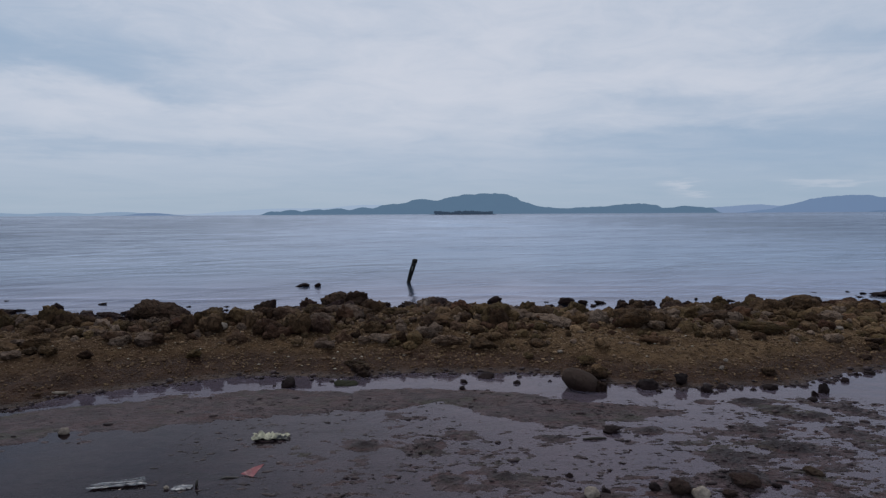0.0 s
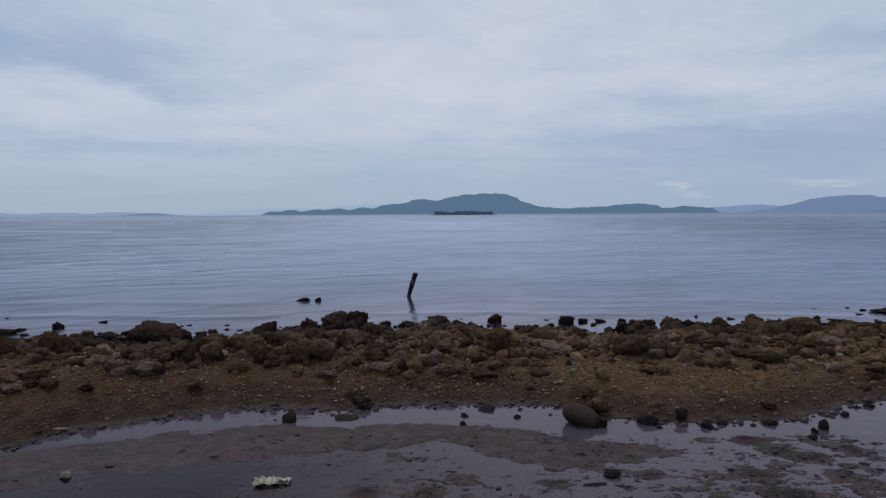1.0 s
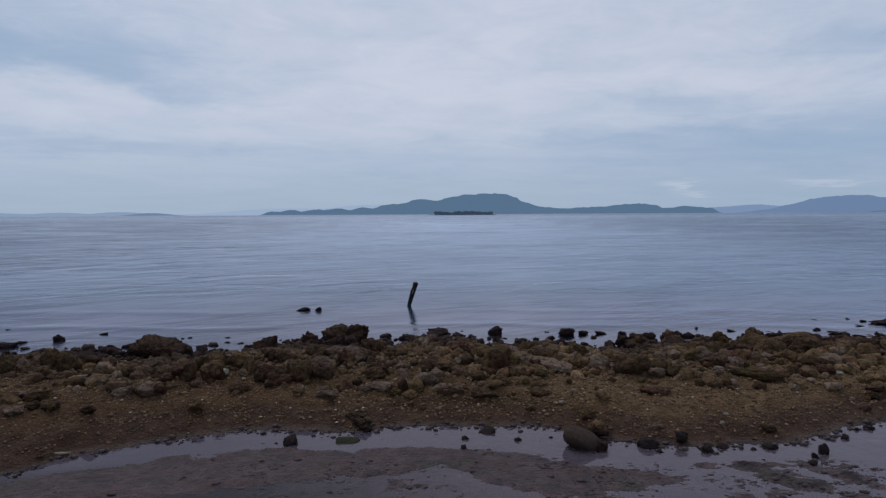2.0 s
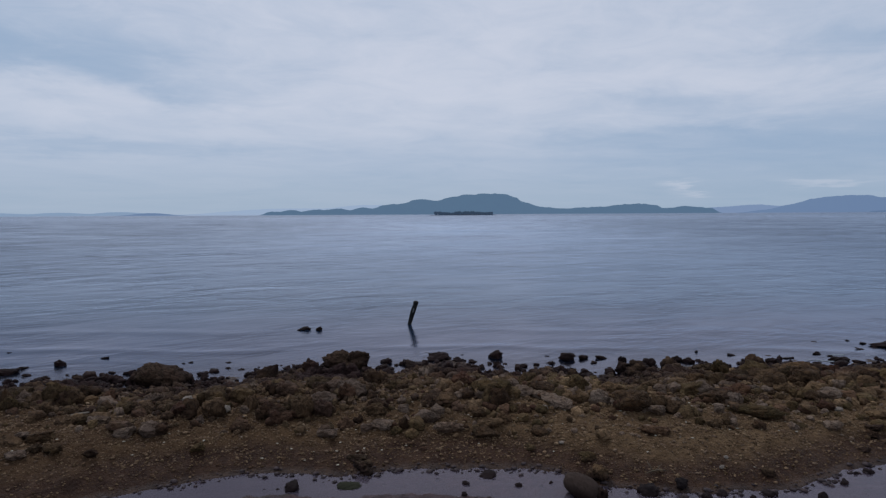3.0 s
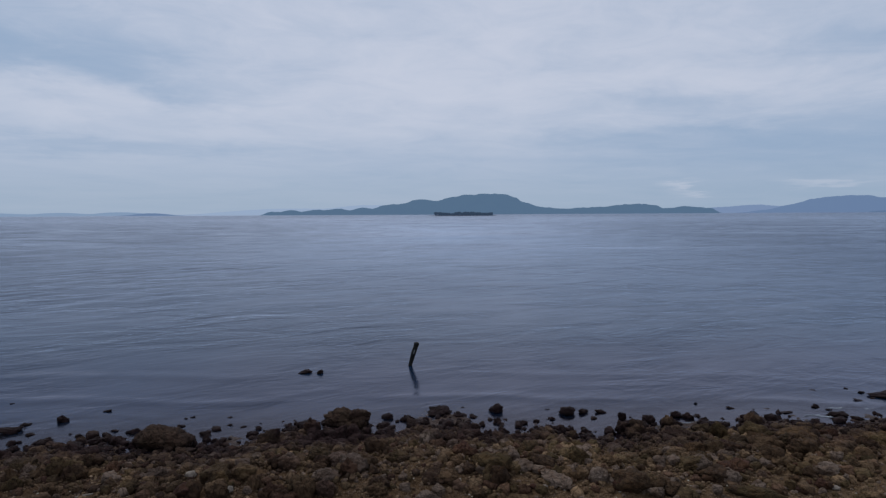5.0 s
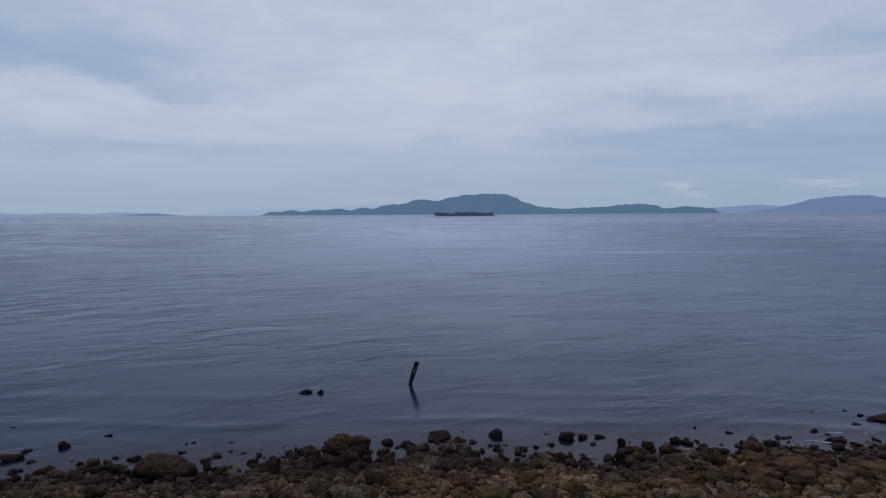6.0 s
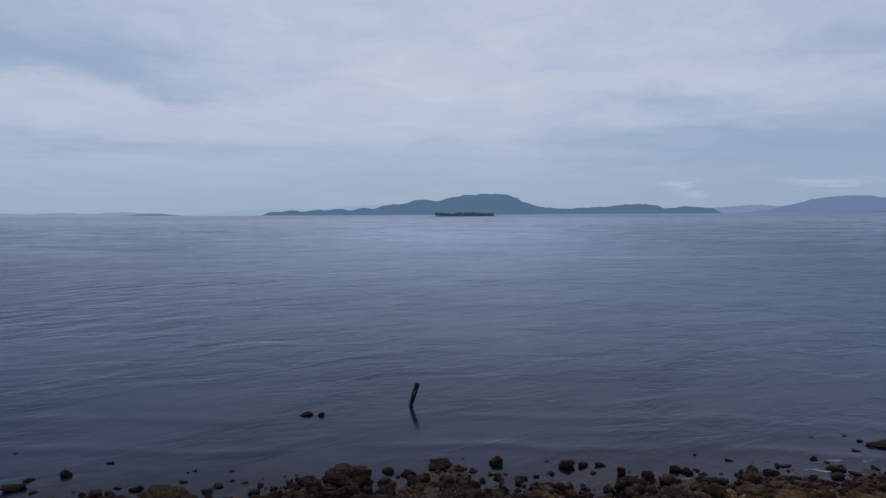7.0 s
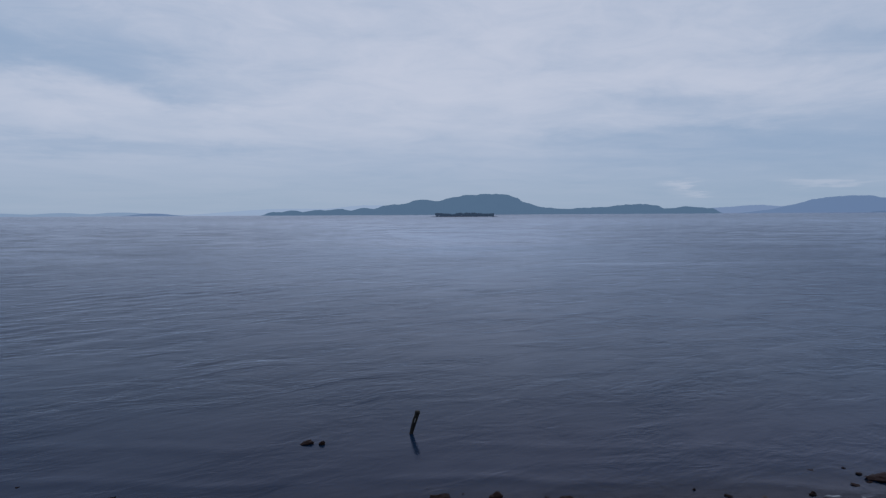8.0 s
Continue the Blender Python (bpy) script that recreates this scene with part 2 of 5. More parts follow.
def make_sea():
    """Open water; within a couple of metres of the stones it is clear enough to show its bed."""
    m, n = material("sea_water")
    p, (x, y, z) = position(n)
    slant = n.turned(p, -24.0)
    wide = n.noise(n.stretch(slant, 0.30, 0.55, 1.0), 1.0, 3.0, 0.5, 1.0)
    wavelet = n.noise(n.stretch(slant, 1.05, 2.0, 1.0), 1.0, 4.0, 0.6, 1.3)
    flaw = n.noise(n.stretch(slant, 0.15, 0.36, 1.0), 1.0, 4.0, 0.6, 1.0)
    fine = n.noise(n.stretch(slant, 3.2, 6.4, 1.0), 1.0, 3.0, 0.55, 0.8)
    patch = n.noise(n.stretch(p, 0.035, 0.085, 1.0), 1.0, 5.0, 0.62, 1.1)
    slick = n.noise(n.stretch(p, 0.010, 0.052, 1.0), 1.0, 5.0, 0.62, 0.6)
    far_slick = n.noise(n.stretch(p, 0.0022, 0.016, 1.0), 1.0, 5.0, 0.6, 0.5)
    calm = n.math("ADD", n.math("MULTIPLY", n.step(slick, 0.36, 0.64), 0.55), n.math("MULTIPLY", n.step(far_slick, 0.38, 0.62), 0.45))
    calm = n.math("ADD", n.math("MULTIPLY", calm, 0.6), n.math("MULTIPLY", n.step(patch, 0.36, 0.62), 0.4))
    # mask of the water to the sides and far out, dimmed below
    outer_water = n.math("MULTIPLY", n.step(n.math("ADD", n.math("DIVIDE", n.math("ABSOLUTE", n.math("SUBTRACT", x, 2.0)), n.step(y, 20.0, 600.0, 1.0, 7.0)), n.math("MULTIPLY", n.math("SUBTRACT", patch, 0.5), 50.0)), -8.0, 36.0), n.step(y, 40.0, 400.0, 1.0, 0.6))
    outer_water = n.math("MAXIMUM", outer_water, n.step(y, 45.0, 240.0, 0.0, 0.34))
    calm = n.math("MULTIPLY", calm, n.math("SUBTRACT", 1.0, n.math("MULTIPLY", outer_water, 0.75)))
    relief = n.math("ADD", n.math("MULTIPLY", wide, 1.0), n.math("ADD", n.math("MULTIPLY", wavelet, 0.30), n.math("MULTIPLY", fine, 0.08)))
    gain = n.math("MULTIPLY", n.step(y, 10.0, 20.0, 0.5, 1.0), n.step(y, 18.0, 260.0, 1.0, 2.6))
    gain = n.math("MULTIPLY", gain, n.step(flaw, 0.34, 0.66, 0.35, 1.55))
    normal = n.bump(relief, n.math("MULTIPLY", n.step(calm, 0.0, 1.0, 0.080, 0.016), gain))
    deep = n.add("ShaderNodeBsdfDiffuse")
    deep.inputs[0].default_value = (0.003, 0.012, 0.031, 1)
    clear = n.add("ShaderNodeBsdfTransparent")
    clear.inputs[0].default_value = (0.46, 0.42, 0.47, 1)
    out = n.math("SUBTRACT", n.math("SUBTRACT", y, 9.5), n.math("MULTIPLY", x, 0.09))
    body = n.add("ShaderNodeMixShader")
    for i, v in enumerate((n.step(out, 0.0, 2.2, 0.1, 1.0), clear.outputs[0], deep.outputs[0])):
        n.put(body.inputs[i], v)
    gloss = n.add("ShaderNodeBsdfGlossy")
    n.put(gloss.inputs["Roughness"], n.math("MULTIPLY", n.step(calm, 0.0, 1.0, 0.23, 0.14), n.step(y, 10.0, 20.0, 0.7, 1.0)))
    n.put(gloss.inputs["Color"], n.mix(n.step(out, 1.0, 9.0), (0.90, 0.88, 1.0, 1), (0.818, 0.88, 1.0, 1)))
    n.put(gloss.inputs["Normal"], normal)
    fres = n.add("ShaderNodeFresnel")
    fres.inputs["IOR"].default_value = 1.19
    n.put(fres.inputs["Normal"], normal)
    # reflected light painted by place: more inshore and on slicks, less sideways and far
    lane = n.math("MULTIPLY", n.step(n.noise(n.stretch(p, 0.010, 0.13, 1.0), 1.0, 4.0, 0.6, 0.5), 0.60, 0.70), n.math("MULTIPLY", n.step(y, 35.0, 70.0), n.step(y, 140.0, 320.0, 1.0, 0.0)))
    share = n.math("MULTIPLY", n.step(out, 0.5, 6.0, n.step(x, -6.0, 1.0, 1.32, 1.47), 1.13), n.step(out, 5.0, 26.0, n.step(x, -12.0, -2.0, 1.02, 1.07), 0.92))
    share = n.math("MULTIPLY", share, n.math("SUBTRACT", 1.0, n.math("MULTIPLY", outer_water, 0.44)))
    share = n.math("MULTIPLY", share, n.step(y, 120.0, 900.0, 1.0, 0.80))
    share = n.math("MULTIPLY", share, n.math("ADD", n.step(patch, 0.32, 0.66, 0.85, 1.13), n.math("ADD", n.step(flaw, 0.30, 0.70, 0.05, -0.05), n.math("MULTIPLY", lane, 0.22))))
    # wave flecks put straight into the reflection strength
    facet = n.noise(n.stretch(slant, 0.50, 1.2, 1.0), 1.0, 4.0, 0.62, 1.2)
    share = n.math("MULTIPLY", share, n.step(n.math("ADD", facet, n.math("MULTIPLY", n.math("SUBTRACT", flaw, 0.5), 0.4)), 0.34, 0.66, 1.05, 0.95))
    water = n.add("ShaderNodeMixShader")
    for i, v in enumerate((n.math("MULTIPLY", fres.outputs[0], share), body.outputs[0], gloss.outputs[0])):
        n.put(water.inputs[i], v)
    n.put(n.add("ShaderNodeOutputMaterial").inputs[0], water.outputs[0])
    return m


def make_pool():
    m, n = material("still_pool_water")
    p, (x, y, z) = position(n)
    normal = n.bump(n.noise(n.stretch(p, 3.0, 6.0, 1.0), 1.0, 3.0, 0.5), 0.0025)
    clear = n.add("ShaderNodeBsdfTransparent")
    edge = n.math("ADD", x, n.math("MULTIPLY", n.math("SUBTRACT", n.noise(p, 0.8, 5.0, 0.6, 0.5), 0.5), 2.2))
    n.put(clear.inputs[0], n.mix(n.step(edge, -2.0, 0.7), (0.38, 0.33, 0.37, 1), (0.76, 0.72, 0.73, 1)))
    gloss = n.add("ShaderNodeBsdfGlossy")
    gloss.inputs["Roughness"].default_value = 0.04
    gloss.inputs["Color"].default_value = (1.0, 0.925, 0.965, 1)
    n.put(gloss.inputs["Normal"], normal)
    fres = n.add("ShaderNodeFresnel")
    fres.inputs["IOR"].default_value = 1.27
    n.put(fres.inputs["Normal"], normal)
    silt = n.add("ShaderNodeBsdfDiffuse")
    silt.inputs[0].default_value = (0.190, 0.160, 0.205, 1)
    murky = n.add("ShaderNodeMixShader")
    # silt share; the extra along the far channel paints in its sky glare
    silt_and_glare = n.math("MAXIMUM", n.step(edge, -1.8, 1.4, 0.0, 0.30), n.step(n.math("SUBTRACT", y, n.math("MULTIPLY", n.math("ABSOLUTE", n.math("ADD", x, 0.3)), -0.12)), 5.0, 5.5, 0.0, 0.30))
    for i, v in enumerate((silt_and_glare, clear.outputs[0], silt.outputs[0])):
        n.put(murky.inputs[i], v)
    mixed = n.add("ShaderNodeMixShader")
    # a film over the mud at the narrow end; its reflection is dimmed by place
    # PLACEHOLDER
    mirror_dim = n.math("MAXIMUM", n.step(x, -2.3, -1.0, 0.72, 1.0), n.step(y, 4.5, 4.9, 0.87, 0.0))
    for i, v in enumerate((n.math("MULTIPLY", fres.outputs[0], mirror_dim), murky.outputs[0], gloss.outputs[0])):
        n.put(mixed.inputs[i], v)
    n.put(n.add("ShaderNodeOutputMaterial").inputs[0], mixed.outputs[0])
    return m


def make_haze_glow(name, forest, haze, amount):
    """Wooded slopes; the haze of kilometres of humid air is painted in as glow."""
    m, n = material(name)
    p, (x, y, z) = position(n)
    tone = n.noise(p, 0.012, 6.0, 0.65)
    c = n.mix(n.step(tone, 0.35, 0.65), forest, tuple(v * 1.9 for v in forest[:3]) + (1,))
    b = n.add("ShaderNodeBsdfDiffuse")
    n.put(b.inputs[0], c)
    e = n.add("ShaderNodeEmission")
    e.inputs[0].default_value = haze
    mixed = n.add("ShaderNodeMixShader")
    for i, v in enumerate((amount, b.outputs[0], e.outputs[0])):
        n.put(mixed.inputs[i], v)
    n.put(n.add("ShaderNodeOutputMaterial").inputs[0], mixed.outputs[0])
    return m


def make_plain(name, colour, other, rough, scale, relief=0.004, transmission=0.0, specular=0.5):
    m, n = material(name)
    p, _ = position(n)
    f = n.noise(p, scale, 5.0, 0.65)
    c = n.mix(n.step(f, 0.38, 0.64), colour, other)
    b = surface(n, c, rough, n.bump(f, relief), specular=specular)
    b.inputs["Transmission Weight"].default_value = transmission
    return m


GROUND = make_ground()
ROCK = make_stone("dark_shore_rock", (0.034, 0.019, 0.012, 1), (0.215, 0.136, 0.072, 1), (0.100, 0.052, 0.023, 1), relief=0.04)
COBBLE = make_stone("brown_cobble", (0.030, 0.018, 0.012, 1), (0.320, 0.208, 0.115, 1), (0.112, 0.060, 0.029, 1), 0.06, 1.6, 0.04)
CHIP = make_stone("broken_stone_chip", (0.060, 0.038, 0.024, 1), (0.460, 0.325, 0.205, 1), (0.165, 0.100, 0.058, 1), 0.03, 2.0, 0.03, damp=0.26, hues=0.5)
GRAVEL = make_stone("pale_gravel", (0.080, 0.047, 0.026, 1), (0.370, 0.250, 0.150, 1), (0.190, 0.112, 0.065, 1), 0.0, 2.5, damp=0.10, hues=0.35)
PALE = make_stone("pale_stone", (0.24, 0.20, 0.165, 1), (0.36, 0.31, 0.26, 1), (0.22, 0.17, 0.13, 1), -0.1, 1.5, 0.02, (0.34, 0.30, 0.24, 1), 0.1, 0.0, 0.0)
SMOOTH = make_stone("smooth_grey_boulder", (0.045, 0.030, 0.024, 1), (0.052, 0.036, 0.028, 1), (0.036, 0.024, 0.020, 1), 0.03, 1.0, 0.006, (0.065, 0.053, 0.045, 1), 0.0, 0.0, 0.0)
BOULDER = make_stone("dark_boulder", (0.062, 0.040, 0.026, 1), (0.095, 0.062, 0.036, 1), (0.062, 0.030, 0.019, 1), 0.05, 1.0, 0.05, (0.16, 0.115, 0.075, 1), 0.45, 0.22, 0.0)
OLIVE = make_stone("olive_brown_rock", (0.072, 0.043, 0.022, 1), (0.130, 0.079, 0.040, 1), (0.110, 0.054, 0.022, 1), 0.03, 1.0, 0.05, (0.19, 0.135, 0.080, 1), 0.4, 0.16, 0.25)
MUDDY = make_stone("mud_caked_stone", (0.030, 0.020, 0.018, 1), (0.060, 0.042, 0.034, 1), (0.045, 0.022, 0.018, 1), -0.2, 2.0, 0.02, (0.11, 0.085, 0.062, 1), 0.15, 0.3, 0.2)
ALGAE = make_stone("algae_green_stone", (0.026, 0.027, 0.017, 1), (0.040, 0.041, 0.024, 1), (0.032, 0.032, 0.018, 1), -0.2, 2.0, 0.02, (0.060, 0.060, 0.036, 1), 0.1, 0.0, 0.0)
WET = make_stone("wet_black_stone", (0.013, 0.010, 0.011, 1), (0.026, 0.020, 0.020, 1), (0.020, 0.014, 0.013, 1), 0.04, 2.0, 0.02, (0.045, 0.036, 0.032, 1), 0.15, 0.0, 0.0)
CLOD = make_plain("dark_mud_clod", (0.026, 0.018, 0.019, 1), (0.062, 0.042, 0.042, 1), 0.6, 18.0, 0.006, 0.0, 0.25)
SHELL = make_plain("bleached_shell", (0.40, 0.36, 0.28, 1), (0.25, 0.21, 0.16, 1), 0.8, 40.0)
SEA, POOL = make_sea(), make_pool()
# hill and islet materials glow in their second colour to stand for haze
MAIN_HILL = make_haze_glow("hazy_wooded_island", (0.022, 0.036, 0.026, 1), (0.112, 0.188, 0.292, 1), 0.84)
FAR_HILL = make_haze_glow("faint_far_range", (0.03, 0.05, 0.05, 1), (0.165, 0.245, 0.395, 1), 0.9)
FOOT_HILL = make_haze_glow("blue_foothills", (0.03, 0.05, 0.05, 1), (0.135, 0.208, 0.340, 1), 0.88)
MID_HILL = make_haze_glow("pale_low_hills", (0.03, 0.05, 0.05, 1), (0.215, 0.295, 0.450, 1), 0.93)
PALE_HILL = make_haze_glow("palest_far_coast", (0.03, 0.05, 0.05, 1), (0.250, 0.345, 0.480, 1), 0.95)
PALEST_HILL = make_haze_glow("hills_lost_in_haze", (0.03, 0.05, 0.05, 1), (0.335, 0.430, 0.570, 1), 0.97)
ISLET_ROCK = make_haze_glow("islet_shore", (0.03, 0.03, 0.03, 1), (0.06, 0.085, 0.14, 1), 0.45)
ISLET_TREES = make_haze_glow("islet_canopy", (0.014, 0.022, 0.016, 1), (0.055, 0.090, 0.155, 1), 0.55)
WOOD = make_plain("wet_blackened_wood", (0.006, 0.006, 0.006, 1), (0.016, 0.015, 0.013, 1), 0.6, 14.0, 0.02, 0.0, 0.2)
WOOD_BARE = make_plain("bare_grey_wood", (0.16, 0.17, 0.17, 1), (0.08, 0.085, 0.085, 1), 0.7, 30.0)
TWIG = make_plain("wet_twig", (0.018, 0.014, 0.012, 1), (0.035, 0.027, 0.02, 1), 0.5, 40.0)
WRAPPER = make_plain("crumpled_pale_plastic", (0.42, 0.40, 0.28, 1), (0.16, 0.15, 0.11, 1), 0.4, 22.0)
WRAPPER_DARK = make_plain("dark_plastic", (0.012, 0.012, 0.012, 1), (0.05, 0.05, 0.05, 1), 0.35, 20.0)
RED = make_plain("faded_red_plastic", (0.22, 0.050, 0.060, 1), (0.14, 0.040, 0.047, 1), 0.45, 18.0)
FILM = make_plain("clear_plastic_film", (0.42, 0.42, 0.44, 1), (0.2, 0.2, 0.22, 1), 0.25, 26.0, 0.006, 0.55)
WOOD_PALE = make_plain("bleached_driftwood", (0.22, 0.18, 0.14, 1), (0.13, 0.105, 0.08, 1), 0.8, 30.0)
BRANCH = make_plain("dry_brown_branch", (0.105, 0.078, 0.048, 1), (0.065, 0.046, 0.028, 1), 0.8, 30.0)
FOAM = make_plain("sea_foam", (0.27, 0.29, 0.32, 1), (0.16, 0.18, 0.21, 1), 0.7, 25.0)


# ---- the ground ----
def soft(v, low, high):
    k = np.clip((v - low) / (high - low), 0, 1)
    return k * k * (3 - 2 * k)


class Lumps:
    """Smooth value noise on a seeded lattice, for whole arrays at once."""

    def __init__(self, seed):
        self.table = np.random.RandomState(seed).rand(256, 256)

    def at(self, x, y, size):
        x, y = np.asarray(x, float) / size + 911.3, np.asarray(y, float) / size + 877.7
        i, j = np.floor(x).astype(int), np.floor(y).astype(int)
        u, v = x - i, y - j
        u, v = u * u * (3 - 2 * u), v * v * (3 - 2 * v)
        t = self.table
        a = t[i % 256, j % 256] * (1 - u) + t[(i + 1) % 256, j % 256] * u
        b = t[i % 256, (j + 1) % 256] * (1 - u) + t[(i + 1) % 256, (j + 1) % 256] * u
        return (a * (1 - v) + b * v) * 2 - 1


L1, L2, L3, L4 = Lumps(3), Lumps(5), Lumps(7), Lumps(11)


def pool_edge(x):
    """How far ahead the gravel bank rises out of the pool."""
    e = np.interp(x, [-9, -4.6, -3.56, -3.39, -2.98, -2.58, -2.12, -1.75, -1.06, -0.60, 0.03, 0.64, 1.13, 1.46, 1.97, 2.37, 2.68, 3.21, 3.59, 4.02, 4.49, 9],
                  [3.2, 4.0, 4.86, 5.16, 5.32, 5.56, 5.76, 5.80, 5.70, 5.82, 5.88, 5.86, 5.78, 5.58, 5.40, 5.36, 5.44, 5.44, 5.64, 5.88, 6.02, 7.2])
    return e + 0.07 * soft(1.5 - x, 0, 0.6) + 0.03 * L1.at(x, 0 * x, 0.21) + 0.025 * L2.at(x, 0 * x, 0.08)


def waterline(x):
    """How far ahead the bank sinks into the sea."""
    w = np.interp(x, [-14, -6.62, -5.98, -5.3, -4.85, -3.74, -3.04, -2.72, -2.2, -1.23, -0.83, -0.27, 0.31, 0.68, 1.63, 1.92, 2.72, 3.06, 4.44, 4.77, 5.19, 6.3, 7.58, 14],
                  [8.0, 8.75, 9.07, 9.2, 8.97, 8.9, 9.37, 9.86, 10.07, 9.62, 9.8, 10.3, 10.2, 9.8, 9.88, 9.49, 9.15, 9.92, 10.05, 9.73, 10.2, 9.95, 10.16, 10.8])
    return w + 0.12 * L3.at(x, 0 * x, 0.5) + 0.12 * L2.at(x, 0 * x, 0.2)


# low mud mounds on the flat: sideways, ahead, half width, height
MOUNDS = [(-0.55, 4.05, 0.097, 0.017), (-0.15, 4.02, 0.129, 0.013), (0.13, 4.26, 0.119, 0.012), (0.73, 4.20, 0.079, 0.013), (0.83, 4.17, 0.061, 0.016), (1.51, 4.30, 0.116, 0.015), (2.33, 3.97, 0.132, 0.026), (1.87, 3.85, 0.152, 0.018), (1.77, 3.50, 0.156, 0.028), (2.28, 4.28, 0.133, 0.016), (2.90, 4.27, 0.111, 0.016), (-0.00, 3.53, 0.099, 0.015), (0.37, 3.54, 0.074, 0.015), (2.68, 4.74, 0.108, 0.022), (2.88, 4.61, 0.125, 0.020), (3.29, 4.73, 0.123, 0.020), (2.20, 4.98, 0.103, 0.022), (2.56, 4.96, 0.113, 0.022), (1.36, 3.38, 0.088, 0.030)]


def ground(x, y):
    """Height of the ground: muddy pool, gravel bank, sea bed; dry land behind."""
    x, y = np.asarray(x, float), np.asarray(y, float)
    e, w = pool_edge(x), waterline(x)
    crest = 0.245 + 0.03 * L1.at(x, y, 1.3)
    up = np.interp(y - e, [-0.02, 0.0, 0.10, 0.28, 0.75, 1.5], [-0.02, 0.0, 0.025, 0.068, 0.175, 0.245]) / 0.245
    down = np.interp(y - w, [-2.2, -1.65, -1.1, -0.62, -0.22, 0.4], [0.245, 0.195, 0.105, 0.040, 0.002, -0.03]) / 0.245
    bank = crest * np.minimum(up, np.maximum(down, -0.14))
    bank = bank + soft(up, 0.05, 0.6) * (0.022 * L2.at(x, y, 0.33) + 0.016 * L3.at(x, y, 0.12) + 0.011 * L4.at(x, y, 0.05))
    sea_bed = -0.03 - 0.055 * np.clip(y - w - 0.6, 0, 70) - 0.001 * np.clip(y - w - 70, 0, None)
    bank = np.where(y > w + 0.6, np.minimum(bank, sea_bed), bank)
    # the mud flat: one long bar, open water before it, a speckled flat to one side
    bar_top = np.interp(x, [-4.6, -3.53, -3.26, -2.85, -2.47, -2.07, -1.76, -1.17, -0.13, 0.49, 0.84, 1.23, 1.83, 2.2], [3.9, 4.79, 4.95, 5.06, 5.28, 5.34, 5.47, 5.44, 5.47, 5.37, 5.31, 5.06, 4.86, 4.79]) - 0.06
    bar_low = 0.06 * L2.at(x, y, 0.17) + np.interp(x, [-4.6, -3.06, -2.84, -2.30, -1.88, -1.50, -1.07, -0.62, -0.17, -0.02, 0.42, 0.60, 1.07, 1.49, 1.97, 2.2], [3.6, 4.06, 4.28, 4.38, 4.50, 4.64, 4.71, 4.77, 4.96, 4.99, 4.58, 4.51, 4.40, 4.49, 4.72, 4.80])
    rag = 0.03 * L1.at(x, y, 0.5) + 0.06 * L2.at(x * 0.6, y, 0.12) + 0.05 * L4.at(x * 0.5, y, 0.05)
    inside = np.minimum(bar_top - y, y - bar_low) + rag
    bar = soft(inside, -0.10, 0.10) * soft(2.25 - x, 0.0, 0.5)
    open_water = soft(-1.05 - x - 0.8 * (y - 3.6), -0.2, 0.5) * soft(bar_low - 0.12 - y, 0.0, 0.2)
    channel = soft(y - bar_top, -0.02, 0.12) * soft(2.6 - x, 0, 0.6) + soft(x - 1.5, 0, 0.5) * soft(y - 5.02 + 0.1 * (x - 3), 0.0, 0.25)
    middle = soft(y - 4.05, 0, 0.35) * soft(1.9 - x, 0, 0.4)
    right = np.maximum(soft(x - 1.0, 0, 0.8) * soft(4.75 - y, 0, 0.4), 0.9 * soft(x + 0.7, 0, 0.5) * soft(4.0 - y, 0, 0.3))
    flat = -0.004 + 0.0008 * right + 0.013 * bar - 0.020 * open_water - 0.016 * np.clip(channel, 0, 1) - 0.006 * middle * (1 - bar)
    rough = 1 - 0.55 * bar - 0.6 * open_water - 0.5 * np.clip(channel, 0, 1)
    flat = flat + rough * (0.0060 * L3.at(x * 0.45, y, 0.13) + 0.0075 * L4.at(x * 0.45, y, 0.045) + 0.0075 * L2.at(x * 0.5, y, 0.022)) + 0.004 * L1.at(x * 0.5, y, 0.4)
    wob = 0.35 * L2.at(x, y, 0.09)
    for mx, my, r, h in MOUNDS:
        flat = flat + (h + 0.012) * np.exp(-((x - mx) / r) ** 2 - ((y - my) / (0.75 * r)) ** 2 + wob) * (abs(x - mx) < 3 * r)
    flat = flat + 0.5 * soft(1.6 - y, 0, 4.5)
    land = soft(-y, 6, 60) * (2.0 + 0.8 * L1.at(x, y, 40))
    mask = soft(y - e, -0.03, 0.02)
    return flat * (1 - mask) + bank * mask + land


def spread(first, last, step, far, grow):
    """Coordinates that lie close together from first to last and ever wider beyond."""
    inner = list(np.arange(first, last, step))
    left, right, s = [], [], step
    while (right or inner)[-1] < far:
        s *= grow
        right.append((right or inner)[-1] + s)
    s = step
    while (left or [first])[-1] > -far:
        s *= grow
        left.append((left or [first])[-1] - s)
    return np.array(left[::-1] + inner + right)


